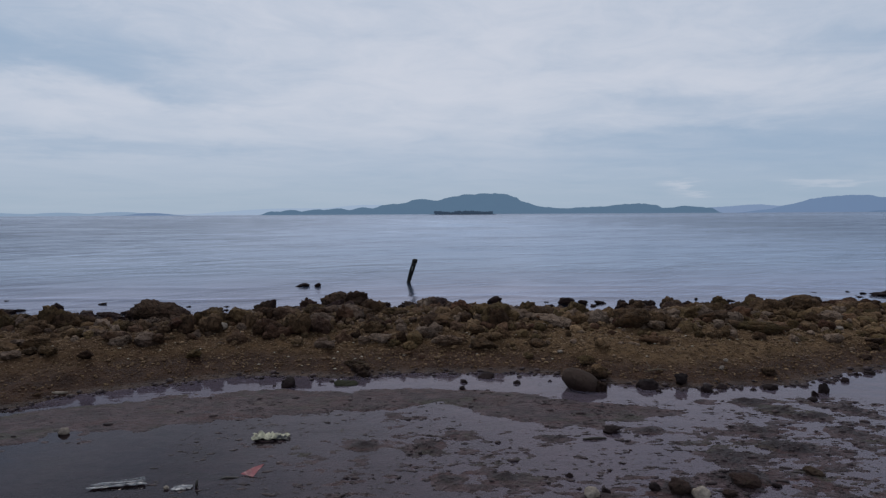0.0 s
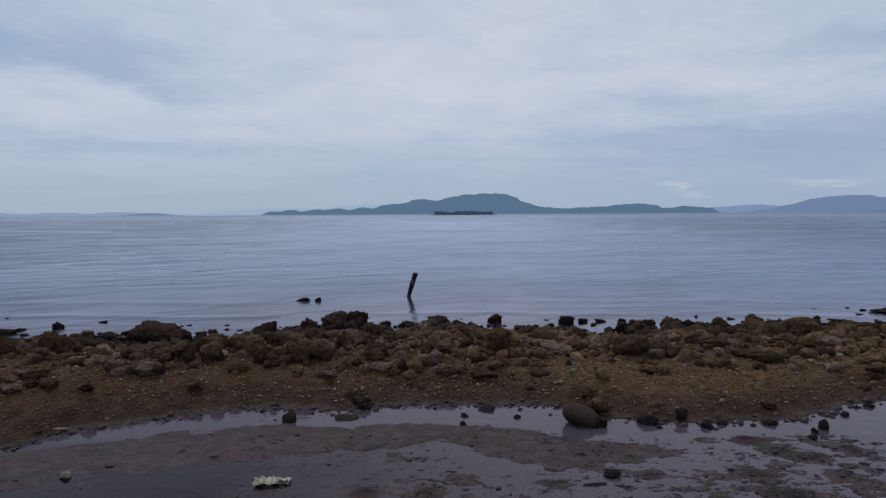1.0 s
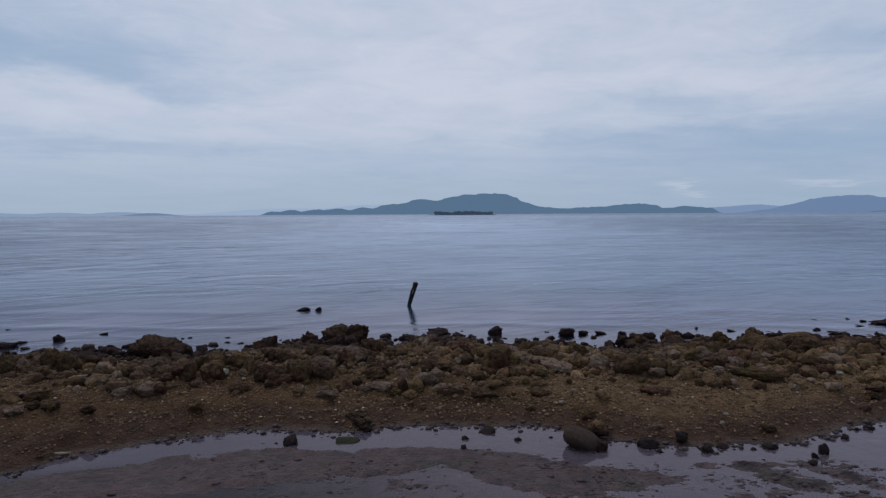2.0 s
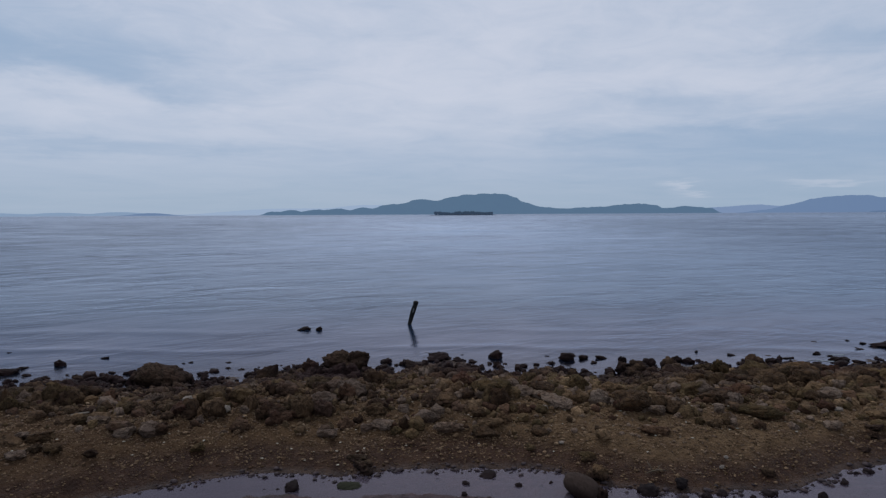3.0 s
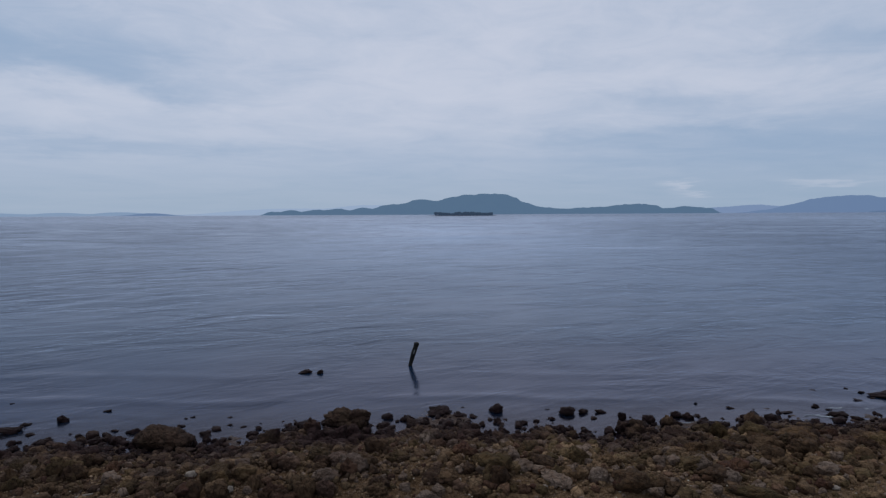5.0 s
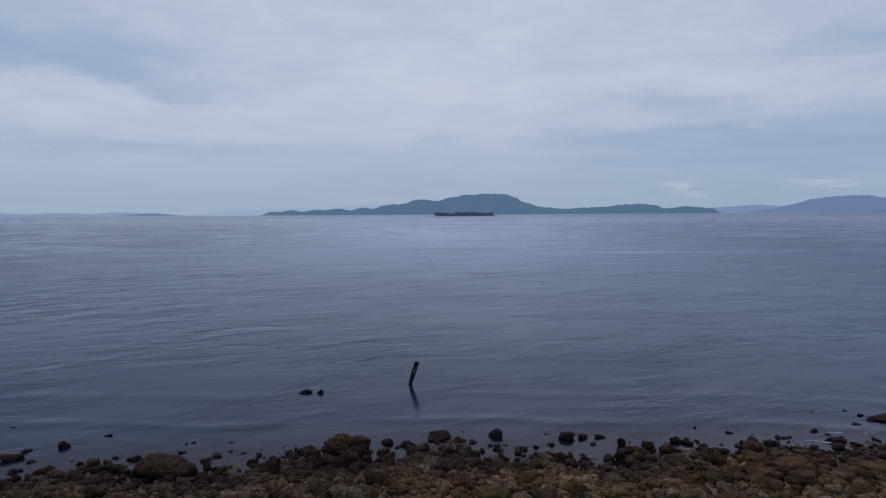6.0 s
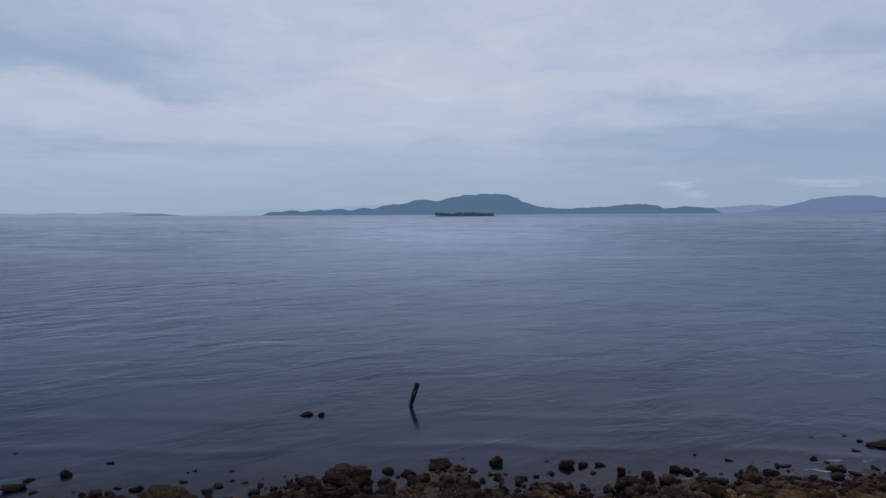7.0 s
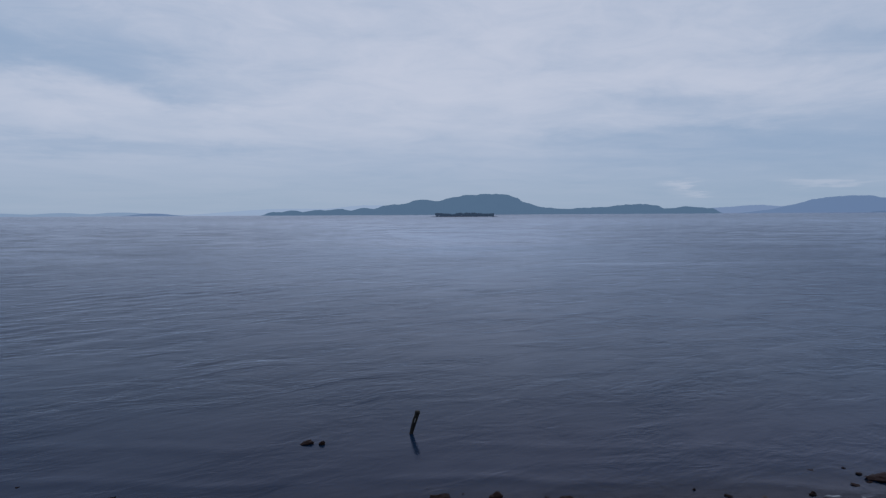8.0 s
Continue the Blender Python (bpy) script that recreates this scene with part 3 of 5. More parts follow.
def sheet(name, xs, ys, z, mat):
    """A grid with heights, smooth, as one mesh."""
    X, Y = np.meshgrid(xs, ys)
    Z = z(X, Y)
    k = np.arange(X.size).reshape(X.shape)
    quads = np.stack([k[:-1, :-1], k[:-1, 1:], k[1:, 1:], k[1:, :-1]], -1).reshape(-1, 4)
    me = bpy.data.meshes.new(name)
    me.vertices.add(X.size)
    me.vertices.foreach_set("co", np.stack([X, Y, Z], -1).ravel().astype(np.float32))
    me.loops.add(quads.size)
    me.loops.foreach_set("vertex_index", quads.ravel().astype(np.int32))
    me.polygons.add(len(quads))
    me.polygons.foreach_set("loop_start", np.arange(0, quads.size, 4, dtype=np.int32))
    me.polygons.foreach_set("use_smooth", np.ones(len(quads), bool))
    me.update(calc_edges=True)
    me.materials.append(mat)
    return new(name, me)


near_y = np.concatenate([np.arange(3.0, 6.3, 0.015), np.arange(6.3, 11.0, 0.035)])
outer = spread(3.0, 3.02, 0.013, 4800, 1.16)
ys = np.concatenate([outer[outer < 2.995], near_y, 8.0 + outer[outer > 6.1]])
xs = spread(-5.2, 5.6, 0.020, 4800, 1.12)
bank_and_flat = sheet("ground", xs, ys, ground, GROUND)
X, Y = np.meshgrid(xs, ys)
zone = bank_and_flat.data.attributes.new("mud", "FLOAT", "POINT")
zone.data.foreach_set("value", (1 - soft(Y - pool_edge(X) + 0.02 * L4.at(X, Y, 0.05), -0.05, 0.01)).ravel().astype(np.float32))
tagged(bank_and_flat, "brown gravel bank and wet dark mud flat of a low-tide shore", "ground", kind="structure")

def swell(x, y):
    """Broken wavelets that run in to the shore, a gust of longer ones further out, and two low crests about to wash the stones."""
    u, v = x + 0.2 * y, y - 0.16 * x
    near = (0.5 + 0.5 * L2.at(x * 0.5, y, 2.2)) * soft(40 - y, 0, 20) * soft(y - 9.6, 0, 2.5) * soft(30 - abs(x), 0, 8)
    gust = soft(y - 17, 0, 9) * soft(62 - y, 0, 22) * (0.22 + 0.78 * soft(-x - 5.0, 0, 10)) * soft(22 - x, 0, 14) * soft(50 + x, 0, 10) * (0.55 + 0.45 * L3.at(x * 0.25, y * 0.5, 1.6))
    chop = L4.at(u * 0.60, v, 0.85) + 0.5 * L3.at(u * 0.7 + 7, v, 0.42)
    along, across = 0.50 * x + 0.87 * y, 0.87 * x - 0.50 * y
    long = L1.at(along * 0.30, across, 0.62) + 0.45 * L2.at(along * 0.45 + 3, across, 0.36)
    out = y - waterline(x * 0.25) + 0.25 * L1.at(x, 0 * x + 5, 2.0)
    wash = 0.013 * np.exp(-((out - 1.35) / 0.20) ** 2) * soft(L2.at(x, 0 * x, 1.7), -0.5, 0.4) + 0.009 * np.exp(-((out - 3.1) / 0.3) ** 2) * soft(L3.at(x, 0 * x, 2.1), -0.4, 0.5)
    return near * 0.0042 * chop + 0.030 * gust * long + wash * soft(20 - abs(x), 0, 6)


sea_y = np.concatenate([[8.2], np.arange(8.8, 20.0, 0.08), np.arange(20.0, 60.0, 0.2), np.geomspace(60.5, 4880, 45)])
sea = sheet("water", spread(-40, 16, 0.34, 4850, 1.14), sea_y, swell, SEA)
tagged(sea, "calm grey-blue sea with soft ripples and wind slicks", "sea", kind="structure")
pool = sheet("water", np.linspace(-14, 14, 29), np.linspace(0.2, 7.4, 10), lambda x, y: 0 * x, POOL)
tagged(pool, "still shallow tide pool mirroring the grey sky", "water", kind="structure")


# ---- distance ----
def ridge(name, away, bumps, depth, mat, label, rough=1.0, base=-6.0):
    """A long hill range: bumps are (sideways, half width, height) in thousandths of the distance."""
    lo, hi = min(c - 1.6 * w for c, w, h in bumps), max(c + 1.6 * w for c, w, h in bumps)
    u = np.linspace(lo, hi, 520)
    top = np.zeros_like(u)
    for c, w, h in bumps:
        top += (h * np.exp(-np.abs((u - c) / w) ** 2.4)) ** 4
    top = top ** 0.25
    top = top * (1 + 0.04 * rough * L2.at(u, 0 * u, 9.0)) + rough * 0.45 * soft(top, 2, 6) * (L3.at(u, 0 * u, 4.0) + 0.7 * L4.at(u, 0 * u, 1.6))
    v = np.linspace(-1, 1, 25)
    U, V = np.meshgrid(u, v)
    T = np.meshgrid(top, v)[0]
    shape = np.clip(1 - np.abs(V) ** 1.7, 0, 1)
    gully = 1 - 0.22 * np.abs(L1.at(U, V * 14, 7.0)) * (1 - shape)
    Z = T * 0.001 * away * shape * gully
    Z = np.where(T < 0.25, base, Z + base * (1 - soft(shape, 0, 0.06)))
    me_x, me_y = U * 0.001 * (away + V * depth), away + V * depth
    k = np.arange(U.size).reshape(U.shape)
    quads = np.stack([k[:-1, :-1], k[:-1, 1:], k[1:, 1:], k[1:, :-1]], -1).reshape(-1, 4)
    me = bpy.data.meshes.new(name)
    me.from_pydata(np.stack([me_x, me_y, Z], -1).reshape(-1, 3).tolist(), [], quads.tolist())
    me.polygons.foreach_set("use_smooth", np.ones(len(me.polygons), bool))
    me.materials.append(mat)
    return tagged(new(name, me), label, "island", kind="structure")


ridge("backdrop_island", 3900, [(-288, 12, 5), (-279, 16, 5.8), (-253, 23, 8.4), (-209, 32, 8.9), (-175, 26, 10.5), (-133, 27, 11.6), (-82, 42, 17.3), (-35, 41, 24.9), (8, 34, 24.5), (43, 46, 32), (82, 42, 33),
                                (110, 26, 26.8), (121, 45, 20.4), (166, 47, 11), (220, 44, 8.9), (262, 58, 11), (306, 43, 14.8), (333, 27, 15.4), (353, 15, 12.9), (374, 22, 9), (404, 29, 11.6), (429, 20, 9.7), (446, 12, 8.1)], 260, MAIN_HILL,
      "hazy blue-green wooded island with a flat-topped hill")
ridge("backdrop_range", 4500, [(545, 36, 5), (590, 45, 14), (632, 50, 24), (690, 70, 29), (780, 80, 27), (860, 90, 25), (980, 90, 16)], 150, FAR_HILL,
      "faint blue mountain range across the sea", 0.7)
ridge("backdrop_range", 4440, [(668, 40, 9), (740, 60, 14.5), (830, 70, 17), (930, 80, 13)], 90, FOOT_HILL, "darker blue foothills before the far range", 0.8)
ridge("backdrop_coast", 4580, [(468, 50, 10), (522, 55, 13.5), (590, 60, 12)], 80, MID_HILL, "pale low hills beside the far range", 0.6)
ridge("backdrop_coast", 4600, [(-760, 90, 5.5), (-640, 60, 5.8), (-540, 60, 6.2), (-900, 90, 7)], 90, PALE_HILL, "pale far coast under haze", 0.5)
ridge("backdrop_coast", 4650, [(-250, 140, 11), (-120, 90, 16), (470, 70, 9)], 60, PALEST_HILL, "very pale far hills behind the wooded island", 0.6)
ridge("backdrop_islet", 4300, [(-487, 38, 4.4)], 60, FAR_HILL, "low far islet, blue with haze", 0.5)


def blob(seed, sub, squash=0.75, knobs=0.25):
    """Verts and faces of one uneven round lump about 1 across, as arrays."""
    bm = bmesh.new()
    bmesh.ops.create_icosphere(bm, subdivisions=sub, radius=0.5)
    for v in bm.verts:
        q = v.co * 2
        s = Vector((seed * 3.7, seed * 1.3, seed * 2.1))
        v.co *= 1 + knobs * noise.noise(q * 1.1 + s) + knobs * 0.5 * noise.noise(q * 2.6 + s) + knobs * 0.25 * noise.noise(q * 6 + s)
        v.co.z *= squash
    co = np.array([v.co[:] for v in bm.verts])
    fa = np.array([[v.index for v in f.verts] for f in bm.faces])
    bm.free()
    return co, fa


def heap(name, shapes, places, mat, parent=None):
    """Many small lumps in one mesh. places: rows of x, y, z, size along x, y, z, turn."""
    cos, fas, at = [], [], 0
    for i, (x, y, z, sx, sy, sz, turn) in enumerate(places):
        co, fa = shapes[i % len(shapes)]
        c, s = math.cos(turn), math.sin(turn)
        p = co * (sx, sy, sz)
        cos.append(np.stack([p[:, 0] * c - p[:, 1] * s + x, p[:, 0] * s + p[:, 1] * c + y, p[:, 2] + z], -1))
        fas.append(fa + at)
        at += len(co)
    co, fa = np.concatenate(cos), np.concatenate(fas)
    me = bpy.data.meshes.new(name)
    me.vertices.add(len(co))
    me.vertices.foreach_set("co", co.ravel().astype(np.float32))
    me.loops.add(fa.size)
    me.loops.foreach_set("vertex_index", fa.ravel().astype(np.int32))
    me.polygons.add(len(fa))
    me.polygons.foreach_set("loop_start", np.arange(0, fa.size, 3, dtype=np.int32))
    me.polygons.foreach_set("use_smooth", np.ones(len(fa), bool))
    me.update(calc_edges=True)
    me.materials.append(mat)
    ob = new(name, me)
    ob.parent = parent
    return ob


def wooded_islet(x, y, width):
    """A low reef of rock, wooded from end to end."""
    rng = random.Random(21)
    top = tagged(new("islet"), "small dark wooded islet on the open sea", "islet")
    top.location = (x, y, 0)
    co, fa = blob(4, 4, 0.8, 0.3)
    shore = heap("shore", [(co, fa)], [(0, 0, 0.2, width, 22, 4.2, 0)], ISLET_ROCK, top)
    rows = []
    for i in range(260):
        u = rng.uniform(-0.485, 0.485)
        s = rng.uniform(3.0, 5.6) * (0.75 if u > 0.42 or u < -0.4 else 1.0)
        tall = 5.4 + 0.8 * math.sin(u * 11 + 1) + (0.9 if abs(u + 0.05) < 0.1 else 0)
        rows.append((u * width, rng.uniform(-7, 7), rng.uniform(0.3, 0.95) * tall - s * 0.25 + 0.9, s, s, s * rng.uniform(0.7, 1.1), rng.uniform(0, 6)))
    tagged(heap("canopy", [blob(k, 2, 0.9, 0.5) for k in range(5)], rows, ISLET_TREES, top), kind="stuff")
    return top


wooded_islet(37.5, 1100, 109)


# ---- rocks ----
def rock_mesh(name, seed, sub, mat, style):
    """One stone, scaled to a unit box; style: angular, round, knobbly or smooth."""
    rng = random.Random(seed)
    turn = lambda spread=1.0: Vector((rng.gauss(0, 1), rng.gauss(0, 1), rng.gauss(0, spread))).normalized()
    bm = bmesh.new()
    bmesh.ops.create_icosphere(bm, subdivisions=sub, radius=0.5)
    faces = [(turn(), rng.uniform(0.30, 0.48)) for _ in range(11)]
    lobes = [(turn(0.5) * rng.uniform(0.18, 0.34), rng.uniform(0.20, 0.34)) for _ in range(7)]
    if style == "humped":
        lobes = [(Vector((-0.30, 0.02, -0.02)), 0.19), (Vector((-0.14, 0.0, 0.04)), 0.25), (Vector((0.13, -0.02, 0.02)), 0.235), (Vector((0.31, -0.03, -0.02)), 0.18)]
    big, mid, small = {"humped": (0.05, 0.06, 0.05), "angular": (0.10, 0.13, 0.08), "round": (0.16, 0.09, 0.05), "knobbly": (0.12, 0.15, 0.10), "smooth": (0.05, 0.012, 0.0)}[style]
    s = Vector((seed * 5.17 % 31, seed * 2.33 % 17, seed * 7.71 % 23))
    for v in bm.verts:
        d = v.co.normalized()
        r = 0.5
        if style == "angular":
            r = min([0.62] + [off / d.dot(axis) for axis, off in faces if d.dot(axis) > 0.05])
        elif style in ("knobbly", "humped"):
            r = 0.22 if style == "humped" else 0.26
            for c, q in lobes:
                along = d.dot(c)
                inner = q * q - c.length_squared + along * along
                if inner > 0:
                    r = max(r, along + math.sqrt(inner))
        r *= 1 + big * 2 * noise.noise(d * 1.3 + s) + mid * 1.8 * noise.noise(d * 3.1 + s) + small * 2.0 * noise.noise(d * 7.5 + s) + small * 1.3 * noise.noise(d * 15 - s)
        v.co = d * r
    if style in ("angular", "knobbly"):
        bmesh.ops.smooth_vert(bm, verts=bm.verts[:], factor=0.18, use_axis_x=True, use_axis_y=True, use_axis_z=True)
    for f in bm.faces:
        f.smooth = True
    me = bpy.data.meshes.new(name)
    bm.to_mesh(me)
    bm.free()
    lo, hi = [[pick(v.co[i] for v in me.vertices) for i in range(3)] for pick in (min, max)]
    for v in me.vertices:
        v.co = [(v.co[i] - (lo[i] + hi[i]) / 2) / (hi[i] - lo[i]) for i in range(3)]
    me.materials.append(mat)
    return me


ANGULAR = [rock_mesh("rock", 10 + k, 4, ROCK, "angular") for k in range(7)]
KNOBBLY = [rock_mesh("rock", 40 + k, 4, ROCK, "knobbly") for k in range(7)]
ROUND = [rock_mesh("rock", 70 + k, 4, ROCK, "round") for k in range(5)]
PALES = [rock_mesh("rock", 90 + k, 3, PALE, "round") for k in range(3)]
MUDDIES = [rock_mesh("rock", 100 + k, 4, MUDDY, "round") for k in range(3)]
WETS = [rock_mesh("stone", 120 + k, 4, WET, ("round", "angular", "round")[k % 3]) for k in range(5)]
LOOKS = {"wet": WETS, "muddy": MUDDIES, "angular": ANGULAR, "knobbly": KNOBBLY, "round": ROUND, "pale": PALES}
rocks = random.Random(8)


def rock(name, x, y, w, d, h, style="knobbly", sink=0.25, turn=None, label="", group="shore rocks", z=None, mesh=None, tilt=14):
    """A stone w wide, d deep and h high above the ground, sunk a little into it."""
    me = mesh or rocks.choice(LOOKS[style])
    full = h / (1 - sink)
    floor = float(ground(x, y)) if z is None else z
    ob = new(name, me)
    turn = rocks.uniform(-25, 25) + rocks.choice((0, 180)) if turn is None else turn
    ob.matrix_world = pose(x, y, floor + h - full / 2, rocks.uniform(-tilt, tilt), rocks.uniform(-tilt, tilt), turn) @ Matrix.Diagonal((w, d, full, 1))
    size = "small " if w < 0.17 else "large " if w > 0.36 else ""
    out = y - float(waterline(x))
    spot = "in the wet shallows at the waterline" if out > -0.5 else "on the slope above the tide pool" if y < 6.9 else "in the cobble heap on shore"
    look = {"angular": "dark brown angular rock", "knobbly": "dark brown pitted rock", "round": "dark rounded stone", "muddy": "brown stone caked with mud", "pale": "pale rounded stone"}
    return tagged(ob, label or size + look[style] + " " + spot, "rock", group)



HEAVY = [rock_mesh("rock", 310 + k, 4, ROCK, ("angular", "round", "angular", "knobbly")[k % 4]) for k in range(10)]
OLIVES = [rock_mesh("rock", 340 + k, 4, OLIVE, ("angular", "round", "knobbly", "angular")[k % 4]) for k in range(4)]
LARGE = [rock_mesh("rock", 131, 5, BOULDER, "knobbly"), rock_mesh("rock", 152, 5, BOULDER, "humped"), rock_mesh("boulder", 163, 5, SMOOTH, "smooth")]
WASHED = rock_mesh("rock", 177, 5, WET, "round")
rock("boulder", -4.38, 9.14, 0.98, 0.58, 0.29, turn=0, tilt=3, z=0.02, mesh=LARGE[1], label="broad dark boulder with a humped top at the waterline")
rock("rock", 3.62, 6.86, 0.70, 0.22, 0.13, "round", turn=-20, tilt=3, label="long worn rock lying across the gravel bank")
rock("boulder", -1.62, 9.80, 0.82, 0.66, 0.38, turn=182, z=-0.02, mesh=LARGE[0], label="large pitted brown boulder at the waterline")
rock("boulder", 8.66, 11.42, 0.95, 0.45, 0.11, turn=0, tilt=3, z=-0.02, mesh=WASHED, label="low dark boulder washed by small waves")
smooth = rock("boulder", 1.265, 5.42, 0.41, 0.29, 0.120, z=0.0, turn=0, tilt=0, mesh=LARGE[2], label="smooth rounded grey-brown boulder at the pool edge", group="stones in the tide pool")
smooth.matrix_world = smooth.matrix_world @ pose(0, 0, 0.05, 0, 23, 0)
rock("stone", 1.42, 5.33, 0.13, 0.12, 0.09, "angular", z=0.0, label="dark wet stone leaning on the smooth boulder", group="stones in the tide pool")
rock("stone", 1.46, 5.66, 0.24, 0.18, 0.14, "knobbly", label="dark knobbly rock behind the smooth boulder", group="stones in the tide pool")
order = rocks.getstate()
# the heavy rocks that stand out of the heap: sideways, ahead, width, height
for x, y, w, h, style in (
    (-4.93, 7.58, 0.38, 0.32, "knobbly"),
    (-5.24, 7.60, 0.26, 0.16, "round"),
    (-5.16, 8.58, 0.36, 0.16, "knobbly"),
    (-2.87, 7.29, 0.40, 0.22, "angular"),
    (-2.54, 7.30, 0.32, 0.20, "knobbly"),
    (-2.03, 6.94, 0.29, 0.19, "angular"),
    (-1.77, 7.03, 0.32, 0.23, "angular"),
    (-1.51, 7.33, 0.35, 0.15, "knobbly"),
    (-1.20, 7.60, 0.39, 0.20, "angular"),
    (-0.85, 7.04, 0.25, 0.12, "angular"),
    (-0.09, 7.31, 0.40, 0.14, "knobbly"),
    (-0.54, 6.56, 0.14, 0.08, "angular"),
    (0.04, 6.64, 0.32, 0.11, "angular"),
    (0.45, 6.53, 0.30, 0.10, "round"),
    (0.65, 7.24, 0.27, 0.23, "angular"),
    (0.50, 7.56, 0.21, 0.11, "round"),
    (0.97, 7.59, 0.32, 0.11, "knobbly"),
    (1.29, 7.46, 0.28, 0.10, "angular"),
    (1.60, 7.40, 0.35, 0.15, "knobbly"),
    (1.89, 7.25, 0.25, 0.21, "round"),
    (2.87, 9.58, 0.23, 0.19, "angular"),
    (3.01, 9.35, 0.31, 0.22, "knobbly"),
    (2.56, 7.01, 0.34, 0.21, "knobbly"),
    (2.21, 7.03, 0.32, 0.13, "angular"),
    (3.70, 9.70, 0.35, 0.22, "round"),
    (3.17, 7.60, 0.34, 0.19, "angular"),
    (3.81, 8.34, 0.35, 0.23, "knobbly"),
    (3.36, 7.31, 0.45, 0.16, "knobbly"),
    (4.59, 8.42, 0.46, 0.23, "angular"),
    (4.30, 8.60, 0.32, 0.18, "round"),
    (4.99, 8.13, 0.41, 0.23, "angular"),
    (3.15, 6.59, 0.18, 0.12, "angular"),
    (5.67, 8.32, 0.33, 0.20, "knobbly"),
    (5.90, 8.24, 0.32, 0.22, "angular"),
    (4.21, 7.12, 0.16, 0.11, "round"),
    (4.90, 7.54, 0.36, 0.14, "angular"),
    (4.60, 7.41, 0.21, 0.11, "knobbly"),
    (-3.53, 6.39, 0.30, 0.11, "angular"),
    (-3.20, 6.39, 0.31, 0.11, "round"),
    (-4.26, 6.73, 0.26, 0.09, "angular"),
    (-3.91, 6.64, 0.25, 0.09, "round"),
    (-4.52, 6.10, 0.26, 0.09, "knobbly"),
    (-4.28, 6.18, 0.29, 0.10, "angular"),
    (-3.07, 6.85, 0.31, 0.15, "angular"),
    (-3.75, 7.63, 0.32, 0.13, "knobbly"),
    (-3.88, 7.14, 0.27, 0.15, "round"),
):
    rock("rock", x, y, w * 1.06, w * 0.8, h, style, sink=0.3, label="heavy dark brown rock bedded among cobbles", mesh=rocks.choice(HEAVY))
rocks.setstate(order)
# rocks along the waterline
rock("rock", -7.17, 10.04, 0.19, 0.15, 0.05, "knobbly", z=-0.012)
rock("rock", -7.21, 9.74, 0.36, 0.29, 0.10, "angular", z=-0.012)
rock("rock", -6.77, 9.58, 0.14, 0.12, 0.04, "knobbly", z=-0.012)
rock("rock", -6.32, 9.20, 0.33, 0.26, 0.09, "knobbly", z=-0.012)
rock("rock", -6.61, 8.85, 0.21, 0.17, 0.09, "knobbly")
rock("rock", -5.49, 9.51, 0.16, 0.13, 0.07, "knobbly", z=-0.012)
rock("rock", -5.53, 9.26, 0.31, 0.25, 0.09, "knobbly", z=-0.012)
rock("rock", -5.19, 8.90, 0.30, 0.24, 0.08, "knobbly")
rock("rock", -4.92, 8.83, 0.12, 0.09, 0.07, "knobbly")
rock("rock", -5.72, 9.07, 0.30, 0.24, 0.09, "knobbly")
rock("rock", -3.90, 9.56, 0.23, 0.19, 0.07, "knobbly", z=-0.012)
rock("rock", -3.55, 8.78, 0.25, 0.20, 0.10, "knobbly")
rock("rock", -3.30, 8.81, 0.25, 0.20, 0.08, "knobbly")
rock("rock", -3.24, 9.20, 0.09, 0.07, 0.04, "knobbly")
rock("rock", -3.13, 9.51, 0.20, 0.16, 0.08, "round", z=-0.012)
rock("rock", -2.66, 9.25, 0.28, 0.22, 0.12, "knobbly")
rock("rock", -2.56, 9.75, 0.22, 0.18, 0.06, "knobbly", z=-0.012)
rock("rock", -2.35, 9.97, 0.37, 0.30, 0.10, "knobbly", z=-0.012)
rock("rock", -2.02, 10.01, 0.24, 0.19, 0.10, "knobbly", z=-0.012)
rock("rock", -1.02, 10.32, 0.23, 0.19, 0.08, "round", z=-0.012)
rock("rock", -1.09, 9.55, 0.07, 0.06, 0.04, "knobbly", z=-0.012)
rock("rock", -0.66, 10.20, 0.25, 0.20, 0.10, "knobbly", z=-0.012)
rock("rock", -0.10, 10.55, 0.49, 0.39, 0.14, "angular", z=-0.012)
rock("rock", 0.27, 10.38, 0.29, 0.23, 0.08, "knobbly", z=-0.012)
rock("rock", 0.50, 10.34, 0.19, 0.16, 0.05, "knobbly", z=-0.012)
rock("rock", 0.92, 10.65, 0.28, 0.22, 0.14, "round", z=-0.012)
rock("rock", 0.89, 10.08, 0.15, 0.12, 0.09, "knobbly", z=-0.012)
rock("rock", 1.29, 10.01, 0.23, 0.18, 0.06, "knobbly", z=-0.012)
rock("rock", 2.17, 10.51, 0.31, 0.25, 0.13, "round", z=-0.012)
rock("rock", 2.47, 10.53, 0.20, 0.16, 0.08, "knobbly", z=-0.012)
rock("rock", 1.72, 9.68, 0.24, 0.19, 0.08, "knobbly")
rock("rock", 1.85, 9.31, 0.17, 0.14, 0.05, "knobbly")
rock("rock", 2.50, 9.15, 0.26, 0.21, 0.07, "knobbly")
rock("rock", 2.59, 8.91, 0.15, 0.12, 0.04, "knobbly")
rock("rock", 3.06, 10.19, 0.13, 0.11, 0.14, "knobbly", z=-0.012)
rock("rock", 3.09, 9.60, 0.27, 0.22, 0.19, "round")
rock("rock", 3.45, 10.00, 0.22, 0.18, 0.16, "knobbly", z=-0.012)
rock("rock", 4.06, 10.32, 0.21, 0.17, 0.11, "knobbly", z=-0.012)
rock("rock", 4.21, 10.26, 0.23, 0.18, 0.10, "knobbly", z=-0.012)
